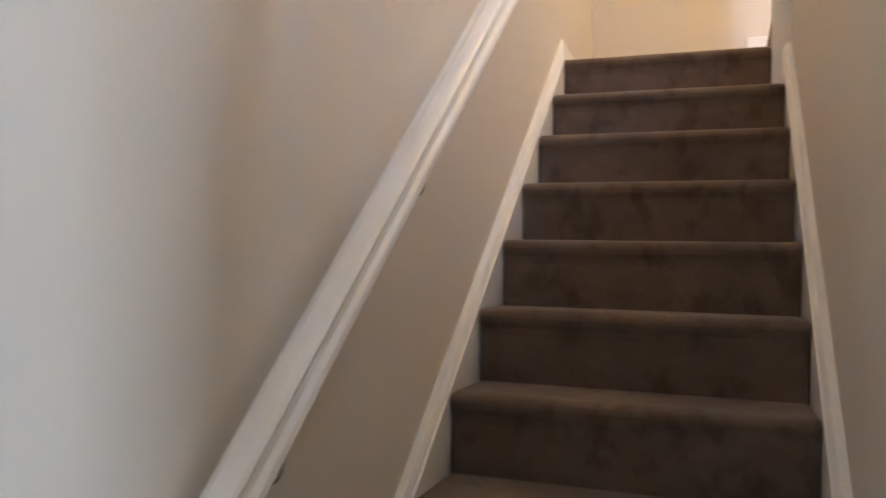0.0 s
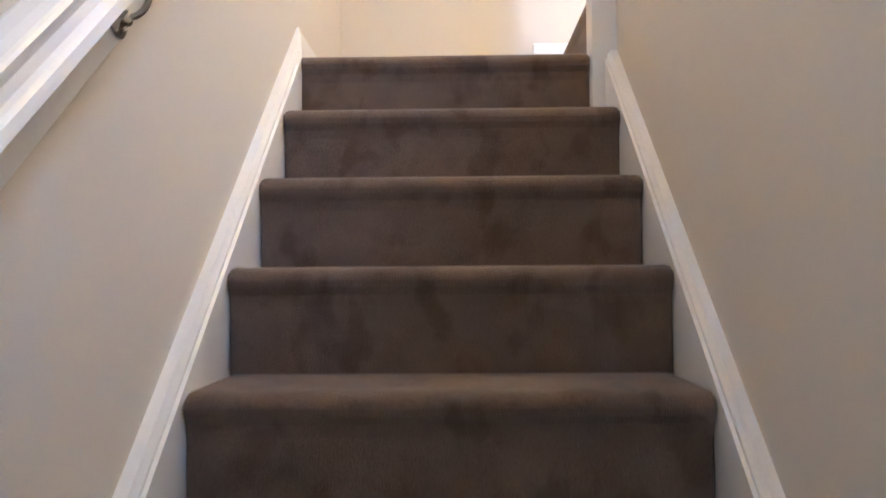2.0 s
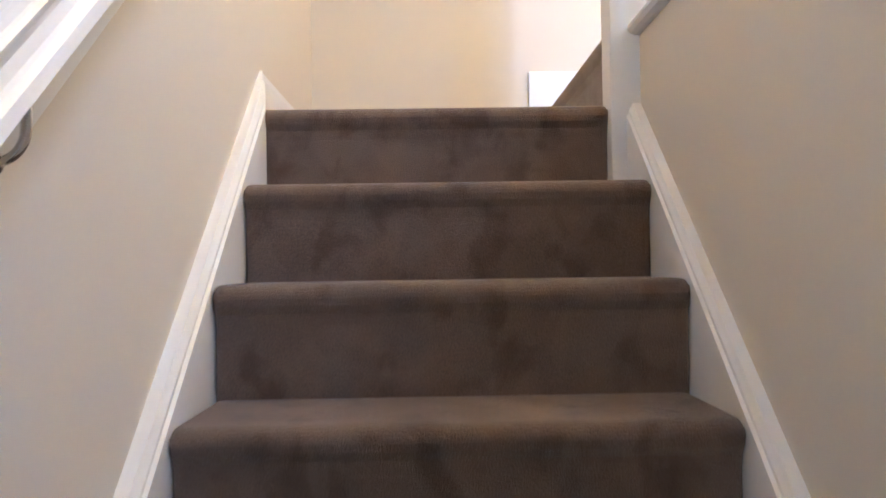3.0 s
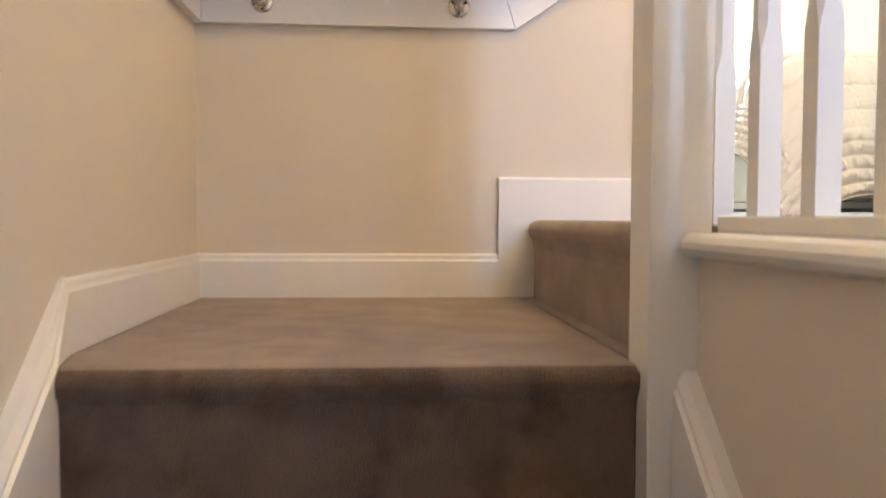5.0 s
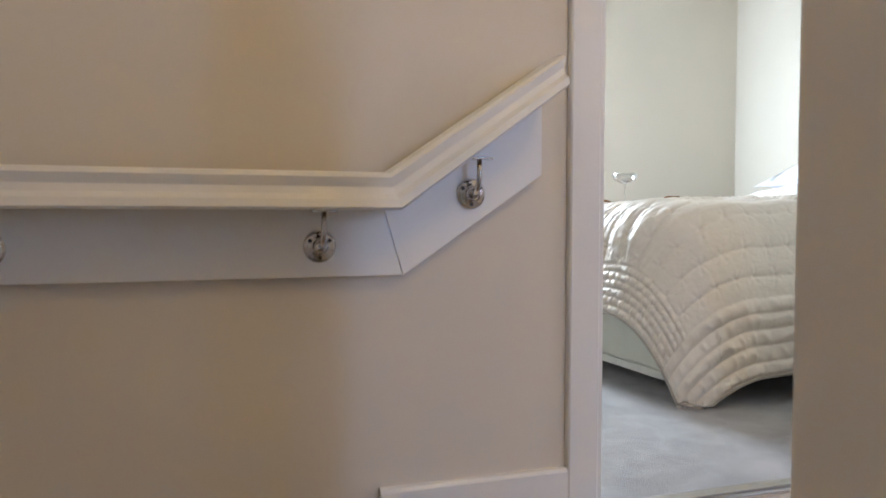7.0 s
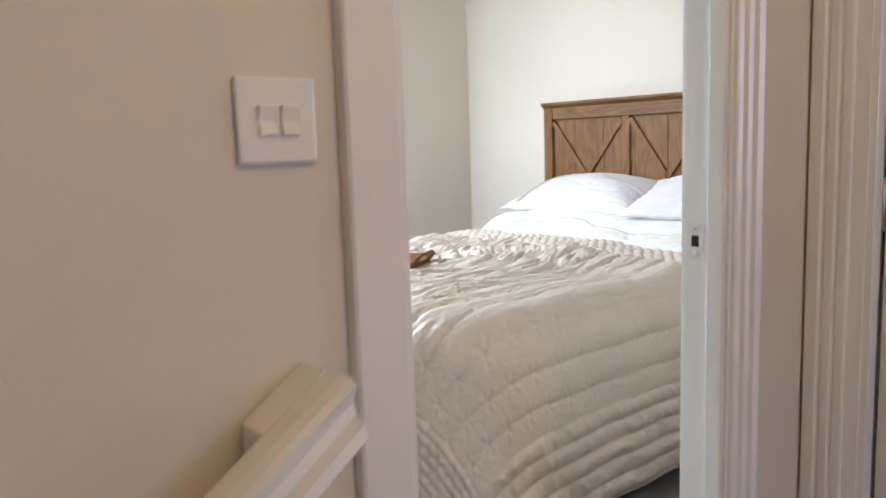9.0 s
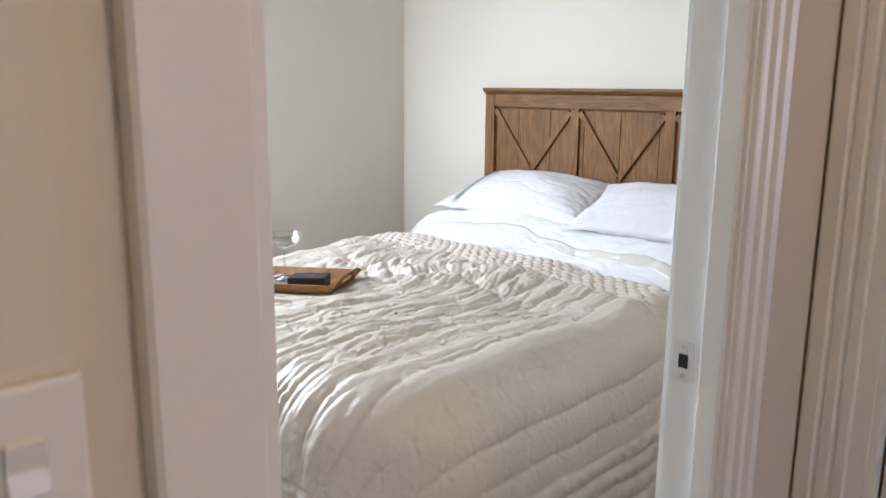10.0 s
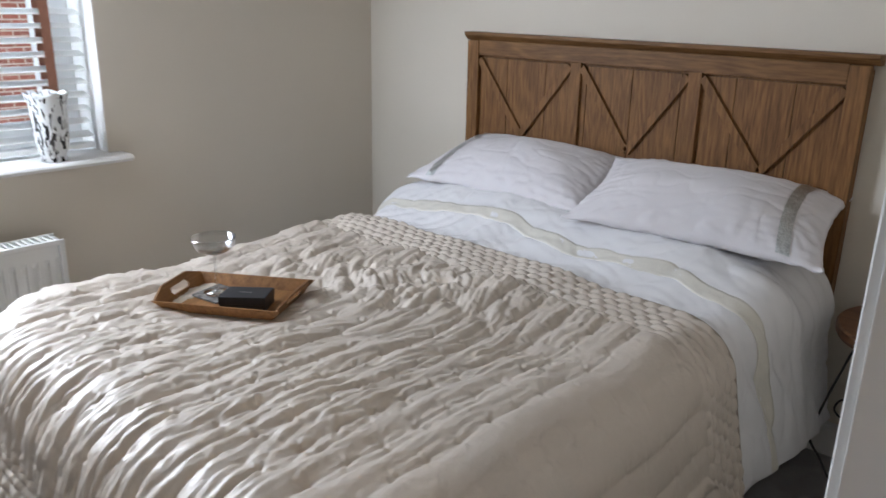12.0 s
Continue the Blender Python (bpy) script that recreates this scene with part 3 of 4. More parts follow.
for hz in (0.42, 1.072, 1.95):
    hinge = part("hinge", boxed(X2 + 0.0635, X2 + 0.0665, 0.836, 0.866, hz - 0.05, hz + 0.05, bevel=0.0008), STEEL, label="steel butt hinge")
    put(hinge, door2)
    kn = put(part("knuckle", tube(bmesh.new(), [(X2 + 0.060, 0.8735, hz - 0.05), (X2 + 0.060, 0.8735, hz + 0.05)], 0.005), STEEL, smooth=True), hinge)
    for dz in (-0.035, -0.012, 0.012, 0.035):
        o = part("screw", lathe(bmesh.new(), [(0.0034, 0.0), (0.0034, 0.0008), (0.001, 0.001)], (0, 0, 0), 10, "X"), DARK)
        o.parent = hinge
        o.matrix_basis = Matrix.Translation((X2 + 0.0624, 0.846 + 0.010 * (dz > 0) + 0.004 * (abs(dz) > 0.02), hz + dz))

# double light switch
sw = thing("light_switch", "white plastic two-gang light switch on the wall", "light switch", (0.980, YB, 1.237))
put(part("plate", boxed(0.942, 1.018, YB - 0.0065, YB, 1.200, 1.274, bevel=0.003), PLASTIC), sw)
for cx in (0.969, 0.991):
    bm = bmesh.new()
    prism(bm, [(0, 0), (0.007, 0.0), (0.0035, 0.010), (0.0025, 0.0125), (0.006, 0.026), (0, 0.026)], cx - 0.0085, cx + 0.0085,
          lambda u, v, w: (w, YB - 0.0063 - u * 0.7, 1.224 + v))
    bmesh.ops.bevel(bm, geom=list(bm.edges), offset=0.0008, segments=1, affect="EDGES")
    put(part("rocker", bm, PLASTIC), sw)
# ceiling lamp
cl = thing("ceiling_light", "small round white ceiling lamp over the upper landing", "ceiling lamp", (1.38, -0.35, CEIL))
put(part("body", lathe(bmesh.new(), [(0.07, -0.002), (0.075, -0.01), (0.07, -0.03), (0.03, -0.04)], (1.38, -0.35, CEIL), 32), WHITE, smooth=True), cl)

# ---- bedroom window ----
win = thing("window_1", "white framed bedroom window with a deep sill", "window", (1.88, BY1 + 0.2, WZ0), kind="structure")
YF = BY1 + 0.20
for x0, x1, z0, z1 in ((WX0, WX0 + 0.07, WZ0, WZ1), (WX1 - 0.07, WX1, WZ0, WZ1), (WX0 + 0.07, WX1 - 0.07, WZ0, WZ0 + 0.07), (WX0 + 0.07, WX1 - 0.07, WZ1 - 0.07, WZ1),
                       (1.80, 1.90, WZ0 + 0.07, WZ1 - 0.07)):
    put(part("frame", boxed(x0, x1, YF, YF + 0.07, z0, z1, bevel=0.004), UPVC), win)
for a, b in ((WX0 + 0.07, 1.80), (1.90, WX1 - 0.07)):
    for x0, x1, z0, z1 in ((a, a + 0.05, WZ0 + 0.07, WZ1 - 0.07), (b - 0.05, b, WZ0 + 0.07, WZ1 - 0.07), (a + 0.05, b - 0.05, WZ0 + 0.07, WZ0 + 0.12), (a + 0.05, b - 0.05, WZ1 - 0.12, WZ1 - 0.07)):
        put(part("sash", boxed(x0, x1, YF - 0.012, YF + 0.05, z0, z1, bevel=0.004), UPVC), win)
    pane = put(part("pane", boxed(a + 0.05, b - 0.05, YF + 0.02, YF + 0.026, WZ0 + 0.12, WZ1 - 0.12), PANE), win)
    pane.visible_shadow = False
SILL = [(0.20, -0.024), (-0.075, -0.024), (-0.083, -0.020), (-0.088, -0.012), (-0.083, -0.004), (-0.075, 0.0), (0.20, 0.0)]
put(part("sill", prism(bmesh.new(), SILL, WX0, WX1, lambda u, v, w: (w, BY1 + u, 0.988 + v)), WHITE), win)
put(part("sill_horn", sweep(bmesh.new(), [(u if u < 0 else -0.002, v) for u, v in SILL], [lambda u, v: (WX1 + 0.0005, BY1 + u, 0.988 + v), lambda u, v: (WX1 + 0.045, BY1 + u, 0.988 + v),
                 lambda u, v: (WX1 + 0.055, BY1 + u * 0.85, 0.988 - 0.012 + (v + 0.012) * 0.7)]), WHITE), win)
for x0, x1, z0, z1 in ((WX1 - 0.003, WX1, 0.99, WZ1), (WX0, WX0 + 0.003, 0.99, WZ1)):
    put(part("reveal", boxed(x0, x1, BY1 + 0.001, YF, z0, z1), WHITE), win)

# venetian blind
YV = BY1 + 0.085
blind = thing("venetian_blind", "white wooden venetian blind with terracotta ladder tapes", "blind", (1.88, YV, 2.1))
put(part("headrail", boxed(WX0 + 0.01, WX1 - 0.01, YV - 0.03, YV + 0.03, 2.09, 2.148, bevel=0.003), SLAT), blind)
slat = mesh("slat", boxed(-0.565, 0.565, -0.025, 0.025, -0.0016, 0.0016, bevel=0.001), SLAT)
for k in range(23):
    o = new("slat", slat)
    o.matrix_basis = pose((WX0 + WX1) / 2 + random.uniform(-0.002, 0.002), YV, 1.047 + 0.0455 * k, 17 + random.uniform(-1.5, 1.5), random.uniform(-0.15, 0.15), 0)
    put(o, blind)
put(part("bottom_rail", boxed(WX0 + 0.017, WX1 - 0.017, YV - 0.025, YV + 0.025, 1.000, 1.018, bevel=0.004), SLAT), blind)
for tx in (1.44, 1.75, 2.06, 2.33):
    for ty in (YV - 0.0285, YV + 0.0275):
        bm = bmesh.new()
        sweep(bm, [(-0.015, 0), (0.015, 0), (0.015, 0.001), (-0.015, 0.001)],
              [lambda u, v, z=1.0 + 0.0228 * i, i=i: (tx + u, ty + v + 0.0015 * math.sin(i * 1.6), z) for i in range(49)])
        put(part("ladder_tape", bm, TAPE), blind)

# speckled vase
vase = thing("glass_vase", "white and black speckled glass vase on the window sill", "vase", (2.272, BY1 - 0.028, 0.988))
prof = [(0.030, 0.0), (0.036, 0.002), (0.034, 0.012), (0.040, 0.022), (0.050, 0.050), (0.055, 0.10), (0.056, 0.15), (0.058, 0.19), (0.066, 0.215), (0.068, 0.222), (0.063, 0.222),
        (0.054, 0.19), (0.051, 0.10), (0.046, 0.055), (0.030, 0.035), (0.004, 0.030)]
VASE = bpy.data.materials.new("speckled_glass")
VASE.use_nodes = True
n, l = VASE.node_tree.nodes, VASE.node_tree.links
co, mp, ns, rp = n.new("ShaderNodeTexCoord"), n.new("ShaderNodeMapping"), n.new("ShaderNodeTexNoise"), n.new("ShaderNodeValToRGB")
mp.inputs["Scale"].default_value = (1, 1, 0.28)
l.new(co.outputs["Object"], mp.inputs[0])
ns.inputs["Scale"].default_value, ns.inputs["Detail"].default_value, ns.inputs["Distortion"].default_value = 62, 1.5, 1.2
l.new(mp.outputs[0], ns.inputs["Vector"])
rp.color_ramp.interpolation = "CONSTANT"
rp.color_ramp.elements[0].color, rp.color_ramp.elements[1].color = (0.012, 0.012, 0.014, 1), (0.78, 0.80, 0.80, 1)
rp.color_ramp.elements[1].position = 0.43
l.new(ns.outputs[0], rp.inputs[0])
l.new(rp.outputs[0], n["Principled BSDF"].inputs["Base Color"])
n["Principled BSDF"].inputs["Roughness"].default_value = 0.06
n["Principled BSDF"].inputs["Coat Weight"].default_value = 0.5
bm = bmesh.new()
lathe(bm, prof, (0, 0, 0), 48)
for v in bm.verts:
    a = math.atan2(v.co.y, v.co.x)
    if v.co.z > 0.2:
        v.co.z += 0.004 * math.sin(7 * a)
        v.co.xy *= 1 + 0.03 * math.sin(7 * a)
part("body", bm, VASE, vase, smooth=True)
part("foot", lathe(bmesh.new(), [(0.036, 0.0005), (0.042, 0.004), (0.040, 0.012), (0.034, 0.016)], (0, 0, 0), 40), GLASS, vase, "clear glass foot", smooth=True)

# radiator
rad = thing("radiator", "white ribbed panel radiator under the window", "radiator", (1.7, 3.52, 0.38))
RX0, RX1, RZ0, RZ1 = 1.05, 2.212, 0.335, 0.762
bm = bmesh.new()
rows = [RZ0, RZ0 + 0.035, RZ0 + 0.055, RZ1 - 0.075, RZ1 - 0.055, RZ1 - 0.018]
xs, dep = [], []
nx = 33
pitch = (RX1 - RX0 - 0.03) / nx
for i in range(nx):
    x = RX0 + 0.015 + i * pitch
    for f, d in ((0.0, 0), (0.36, 0), (0.5, 1), (0.86, 1)):
        xs.append(x + f * pitch)
        dep.append(d)
grid = []
for j, z in enumerate(rows):
    on = 1 if 2 <= j <= 3 else 0
    grid.append([bm.verts.new((x, 3.458 + 0.010 * d * on, z)) for x, d in zip(xs, dep)])
for a, b in zip(grid, grid[1:]):
    for i in range(len(xs) - 1):
        bm.faces.new((a[i], a[i + 1], b[i + 1], b[i]))
put(part("front_panel", bm, RADIATOR, smooth=False), rad)
put(part("rear_panel", boxed(RX0, RX1, 3.470, 3.535, RZ0, RZ1 - 0.012, bevel=0.004), RADIATOR), rad)
for a, b in ((RX0 - 0.002, RX0 + 0.015), (RX1 - 0.015, RX1 + 0.002)):
    put(part("end_panel", boxed(a, b, 3.452, 3.542, RZ0 - 0.002, RZ1 - 0.004, bevel=0.003), RADIATOR), rad)
bm = boxed(RX0 - 0.002, RX1 + 0.002, 3.452, 3.462, RZ1 - 0.014, RZ1 + 0.004, bevel=0.002)
box(bm, RX0 - 0.002, RX1 + 0.002, 3.532, 3.542, RZ1 - 0.014, RZ1 + 0.004, bevel=0.002)
for i in range(58):
    x = RX0 + 0.01 + i * 0.0198
    box(bm, x, x + 0.007, 3.462, 3.532, RZ1 - 0.006, RZ1 + 0.002)
put(part("top_grille", bm, RADIATOR), rad)
put(part("pipe", tube(bmesh.new(), [(1.15, 3.55, RZ0 + 0.02), (1.15, 3.55, UP + 0.001)], 0.008), CHROME, smooth=True), rad)
for x in (1.25, 2.05):
    put(part("wall_bracket", boxed(x - 0.02, x + 0.02, 3.54, BY1, 0.45, 0.65), RADIATOR), rad)

# ---- bed ----
HY0, HY1, HX = 1.552, 3.026, 3.636
MX0, MX1, MY0, MY1 = 1.80, 3.62, 1.615, 2.965        # mattress
MT = 0.748
bed = thing("double_bed", "double divan bed with an oak headboard", "bed", (2.7, 2.29, UP))


def slab(x0, x1, y0, y1, z0, z1, r, e):
    """An upholstered block with round foot corners and soft edges."""
    def ring(inset):
        pts = [(x1 - inset, y0 + inset), (x1 - inset, y1 - inset)]
        for cy, a0 in ((y1 - r, 90), (y0 + r, 180)):
            pts += [(x0 + r + (r - inset) * math.cos(radians(a0 + 10 * i)), cy + (r - inset) * math.sin(radians(a0 + 10 * i))) for i in range(10)]
        return pts
    levels = [(e, z0), (e * 0.3, z0 + e * 0.3), (0, z0 + e), (0, z1 - e), (e * 0.3, z1 - e * 0.3), (e, z1)]
    idx = [(i, 0) for i in range(22)]
    return sweep(bmesh.new(), idx, [lambda u, v, p=ring(i), z=z: (*p[int(u)], z) for i, z in levels])


put(part("mattress", slab(MX0, MX1, MY0, MY1, 0.502, MT - 0.03, 0.22, 0.04), COTTON), bed)
put(part("divan_base", slab(MX0 + 0.02, MX1, MY0 + 0.02, MY1 - 0.02, 0.262, 0.50, 0.12, 0.012), DIVAN), bed)
put(part("base_hem", slab(MX0 + 0.025, MX1, MY0 + 0.025, MY1 - 0.025, 0.235, 0.2615, 0.12, 0.004), BAND), bed)
for x in (MX0 + 0.10, MX1 - 0.1):
    for y in (MY0 + 0.10, MY1 - 0.10):
        put(part("foot", lathe(bmesh.new(), [(0.022, 0), (0.026, 0.01), (0.026, 0.046)], (x, y, UP), 20), PLASTIC, smooth=True), bed)
hb = put(part("headboard", boxed(3.662, 3.686, HY0 + 0.02, HY1 - 0.02, UP + 0.001, 1.36, bevel=0.002), OAK, label="weathered oak headboard with cross battens"), bed)
for j in range(8):
    y = 1.585 + j * 0.1765
    o = part("plank", boxed(3.652, 3.6635, y + 0.001, y + 0.1755, 0.5, 1.31, bevel=0.0015), OAK)
    put(o, bed)
for y0, y1 in ((HY0 + 0.018, HY0 + 0.072), (HY1 - 0.072, HY1 - 0.018)):
    put(part("stile", boxed(3.634, 3.662, y0, y1, UP + 0.001, 1.372, bevel=0.0025), OAK), bed)
put(part("top_rail", boxed(3.6375, 3.663, HY0 + 0.073, HY1 - 0.073, 1.318, 1.374, bevel=0.0025), OAKRAIL), bed)
CORN = [(0.0, 0.0), (0.035, 0.0), (0.040, 0.006), (0.052, 0.016), (0.055, 0.020), (0.055, 0.030), (0.0, 0.030)]
put(part("cornice", prism(bmesh.new(), CORN, HY0, HY1, lambda u, v, w: (3.688 - u, w, 1.372 + v)), OAKRAIL), bed)
span0, span1 = HY0 + 0.072, HY1 - 0.072
bay = (span1 - span0) / 3
for j in (1, 2):
    y = span0 + j * bay
    put(part("batten", boxed(3.640, 3.653, y - 0.022, y + 0.022, 0.5, 1.318, bevel=0.002), OAK), bed)
for j in range(3):
    a, b = span0 + j * bay + (0.024 if j else 0.002), span0 + (j + 1) * bay - (0.024 if j < 2 else 0.002)
    mid = (a + b) / 2
    for s, (ya, yb) in enumerate(((a, mid), (b, mid))):
        dy, dz = yb - ya, 1.045 - 1.312
        length = math.hypot(dy, dz)
        ang = math.degrees(math.atan2(dz, dy))
        bm = boxed(-0.006, 0.006 - 0.0006 * s, 0, length, -0.013, 0.013, bevel=0.0015)
        bmesh.ops.transform(bm, matrix=pose(3.6465, ya, 1.304, ang, 0, 0), verts=bm.verts)
        put(part("diagonal_batten", bm, OAK), bed)

# bedding: cloth laid over the mattress, hanging over its rounded edges
RHO = 0.24
TRX, TRY, TRZ = 2.290, 2.580, 0.778      # where the tray lies


def top_height(x, y):
    """The uneven top of the made bed, fuller towards the head."""
    z = MT + 0.010 * math.sin(2.1 * x + 1.0) * math.cos(2.6 * y)
    u = min(1.0, max(0.0, (x - 2.55) / 0.45))
    z += 0.026 * u * u * (3 - 2 * u)
    rest = math.exp(-(((x - TRX) ** 2 + (y - TRY) ** 2) / 0.22 ** 2) ** 2)
    z += (1 - 0.9 * rest) * (0.018 * noise.noise((x * 2.3, y * 2.3, 4.0)) + 0.010 * noise.noise((x * 6, y * 6, 1.0)))
    return z - 0.016 * rest


def drape(p, q, foot, near, far, lift, flare=0.10):
    """Where cloth at (p, q) comes to lie. p runs along x, q along y; edges of the top at foot, near and far."""
    s = max(0.0, foot + RHO - p)
    if q < near + RHO:
        r, side = near + RHO - q, -1
    elif q > far - RHO:
        r, side = q - far + RHO, 1
    else:
        r, side = 0.0, 0
    if side == 0:
        cx, cy, dx, dy = foot + RHO, q, -1.0, 0.0
        rr = s
    else:
        rr = math.hypot(s, r) if s > 0 else r
        cx, cy = (foot + RHO if s > 0 else p), (near + RHO if side < 0 else far - RHO)
        dx, dy = (-s / rr if rr else 0.0), (side * r / rr if rr else 0.0)
    bend = 0.10
    flat = RHO - bend
    if rr <= flat:
        x, y, drop, out = (p, q, 0.0, 0.0)
        nx, ny, nz = 0.0, 0.0, 1.0
    else:
        d = rr - flat
        end = math.pi / 2 - math.asin(flare)
        arc = bend * end
        if d < arc:
            a = d / bend
            out, drop = bend * math.sin(a), bend * (1 - math.cos(a))
            nx, ny, nz = dx * math.sin(a), dy * math.sin(a), math.cos(a)
        else:
            h = d - arc
            out, drop = bend * math.sin(end) + flare * h, bend * (1 - math.cos(end)) + h * math.sqrt(1 - flare * flare)
            nx, ny, nz = dx, dy, flare
        x, y = cx + dx * (flat + out), cy + dy * (flat + out)
    z = top_height(min(max(x, foot), 3.5), min(max(y, near), far)) - drop
    return Vector((x, y, z)), Vector((nx, ny, nz)).normalized()


def cloth(name, foot, near, far, p0, p1, q0, q1, step, relief, mat, lift, thick=0.012, flare=0.10, run=None):
    np_, nq = int((p1 - p0) / step), int((q1 - q0) / step)
    verts, faces = [], []
    for i in range(np_ + 1):
        for j in range(nq + 1):
            p, q = p0 + (p1 - p0) * i / np_, q0 + (q1 - q0) * j / nq
            p = run(p, q) if run else p
            c, nrm = drape(p, q, foot, near, far, lift, flare)
            h = relief(p, q, i / np_, j / nq, c) + lift
            c = c + nrm * h
            if c.z < UP + 0.012:
                c.z = UP + 0.012 + 0.1 * max(0, h - lift)
            verts.append(c)
    for i in range(np_):
        for j in range(nq):
            a = i * (nq + 1) + j
            faces.append((a, a + nq + 1, a + nq + 2, a + 1))
    me = bpy.data.meshes.new(name)
    me.from_pydata(verts, [], faces)
    me.materials.append(mat)
    for f in me.polygons:
        f.use_smooth = True
    ob = new(name, me)
    so = ob.modifiers.new("thickness", "SOLIDIFY")
    so.thickness, so.offset = thick, -1
    return ob, verts, np_, nq


FOOT, NEAR, FAR = MX0 - 0.02, MY0 - 0.01, MY1 + 0.01
QP0, QP1, QQ0, QQ1 = FOOT - 0.27, 2.965, NEAR - 0.44, FAR + 0.42


def billow(x, y, z):
    """Rounded swells parted by sharp creases, about 0 to 1."""
    return min(1.0, abs(noise.noise((x, y, z))) * 2.4) ** 0.7


def pucker(dx, dy, seed):
    """A stitched-down point with short creases running out from it."""
    r = math.hypot(dx, dy)
    if r > 0.06:
        return 0.0
    a = math.atan2(dy, dx)
    star = math.cos(5 * a + seed * 2.1) + 0.6 * math.cos(8 * a + seed * 4.7)
    return -0.0075 * math.exp(-(r / 0.0065) ** 2) + 0.0017 * star * math.exp(-((r - 0.015) / 0.014) ** 2)


NEARROW = 0.047


def quilt_relief(p, q, fi, fj, c):
    """Stitched channels along the bed, tacked every so often, gathered and wrinkled."""
    foot, head, near, far = p - QP0, QP1 - p, q - QQ0, QQ1 - q
    k = noise.noise((p * 3, q * 3, 7.0))
    w = min(1.0, max(0.0, (q - 1.55) / 0.45))
    w = w * w * (3 - 2 * w)
    dp = min(foot, head)
    border = min(dp, far)
    if near < 5 * NEARROW and near < head * 1.3:
        # wide soft channels along the hanging near side
        row = near / NEARROW + 0.08 * k
        t, lane = row % 1.0, int(row)
        h = 0.0130 * max(0.0, math.sin(math.pi * t)) ** 0.5
        h += 0.0040 * max(0.0, math.sin(math.pi * t)) * (1 - 2 * billow(p * 16 + lane * 2.7, near * 9, 3.0))
        h += 0.0045 * noise.noise((p * 9 + near * 4, near * 12, 8.0))
        h += 0.006 * (0.5 - billow(p * 3.2 + near * 3, near * 6 - p, 15.0))
        calm = 0.22
    elif border < 0.165:
        # close rows parallel to the hem, gathered across
        along = q if dp < far else p
        lane = int(border / 0.0275)
        t = (border / 0.0275 + 0.15 * k) % 1.0
        c2 = ((along + 0.010 * k) / 0.040 + 0.5 * (lane % 2) + 0.25 * noise.noise((along * 9, lane * 1.7, 2.0))) % 1.0
        h = 0.0135 * max(0.0, math.sin(math.pi * t)) ** 0.5 * (0.30 + 0.70 * max(0.0, math.sin(math.pi * c2)) ** 0.5)
        h += 0.0022 * noise.noise((p * 30, q * 30, 3.0)) + 0.006 * noise.noise((p * 7, q * 7, 8.0))
        h *= 0.6 + 0.4 * min(1.0, (0.165 - border) / 0.02)
        calm = 0.30
        if foot == border:
            h += 0.005 * (0.5 - billow(q * 30 + lane, foot * 5, 16.0))
    else:
        pitch, gap = 0.086, 0.080
        row = (q + 0.010 * k) / pitch
        t, lane = row % 1.0, int(row)
        near_lane = lane if t < 0.5 else lane + 1
        dt = (t if t < 0.5 else t - 1) * pitch
        along = p / gap + 0.37 * (near_lane % 3)
        dc = ((along + 0.5) % 1.0 - 0.5) * gap
        puff = max(0.0, math.sin(math.pi * t)) ** 0.42
        h = (0.0062 + 0.0090 * w) * puff + (0.45 + 0.65 * w) * pucker(dc, dt, near_lane + int(along + 0.5) * 1.7)
        # soft cross swells between the stitches
        h += (0.0012 + 0.0030 * w) * puff * noise.noise((p * 22, lane * 3.1, 4.0))
        calm = 1.0
    base = h
    # folds swing across the bed beside the tray, elsewhere they run along it
    mid = math.exp(-((p - 2.62) / 0.20) ** 2 - ((q - 2.34) / 0.28) ** 2)
    turn = 1.0 * mid
    du, dv = p - 2.62, q - 2.34
    u = du * math.cos(turn) + dv * math.sin(turn)
    v = -du * math.sin(turn) + dv * math.cos(turn)
    u, v = u + 0.05 * k, v + 0.018 * noise.noise((p * 5, q * 5, 51.0))
    amp = 0.07 + 0.93 * w
    rise = 0.0080 * amp * (billow(u * 5.0, v * 25, 2.0) - 0.5)
    rise += 0.0048 * amp * (billow(u * 9 + 7, v * 48, 5.0) - 0.5)
    rise += 0.0030 * amp * (billow(u * 26, v * 80, 6.0) - 0.5)
    rise += 0.020 * mid * (billow(u * 7, v * 9 + 3, 21.0) - 0.5)
    rise += 0.008 * (0.10 + 0.90 * w) * noise.noise((p * 3.0 + q * 2.0, q * 6, 9.0))
    rest = math.exp(-(((p - TRX) ** 2 + (q - TRY) ** 2) / 0.17 ** 2) ** 2)
    h = (base + calm * rise) * (1 - 0.9 * rest)
    return h * (0.35 if min(border, near) < 0.012 else 1.0)


quilt, qv, qn, qm = cloth("quilt", FOOT, NEAR, FAR, QP0, QP1, QQ0, QQ1, 0.0042, quilt_relief, SATIN, 0.045, flare=0.20)
tagged(quilt, "champagne satin quilted bedspread draped over the bed", "bedspread")
edge = [qv[i * (qm + 1)] for i in range(qn, -1, -2)] + [qv[j] for j in range(0, qm + 1, 2)] + [qv[i * (qm + 1) + qm] for i in range(0, qn + 1, 2)] + [qv[qn * (qm + 1) + j] for j in range(qm, -1, -2)]
pip = part("piping", tube(bmesh.new(), edge, 0.0042, 6), PIPING, smooth=True)
pip.parent = quilt


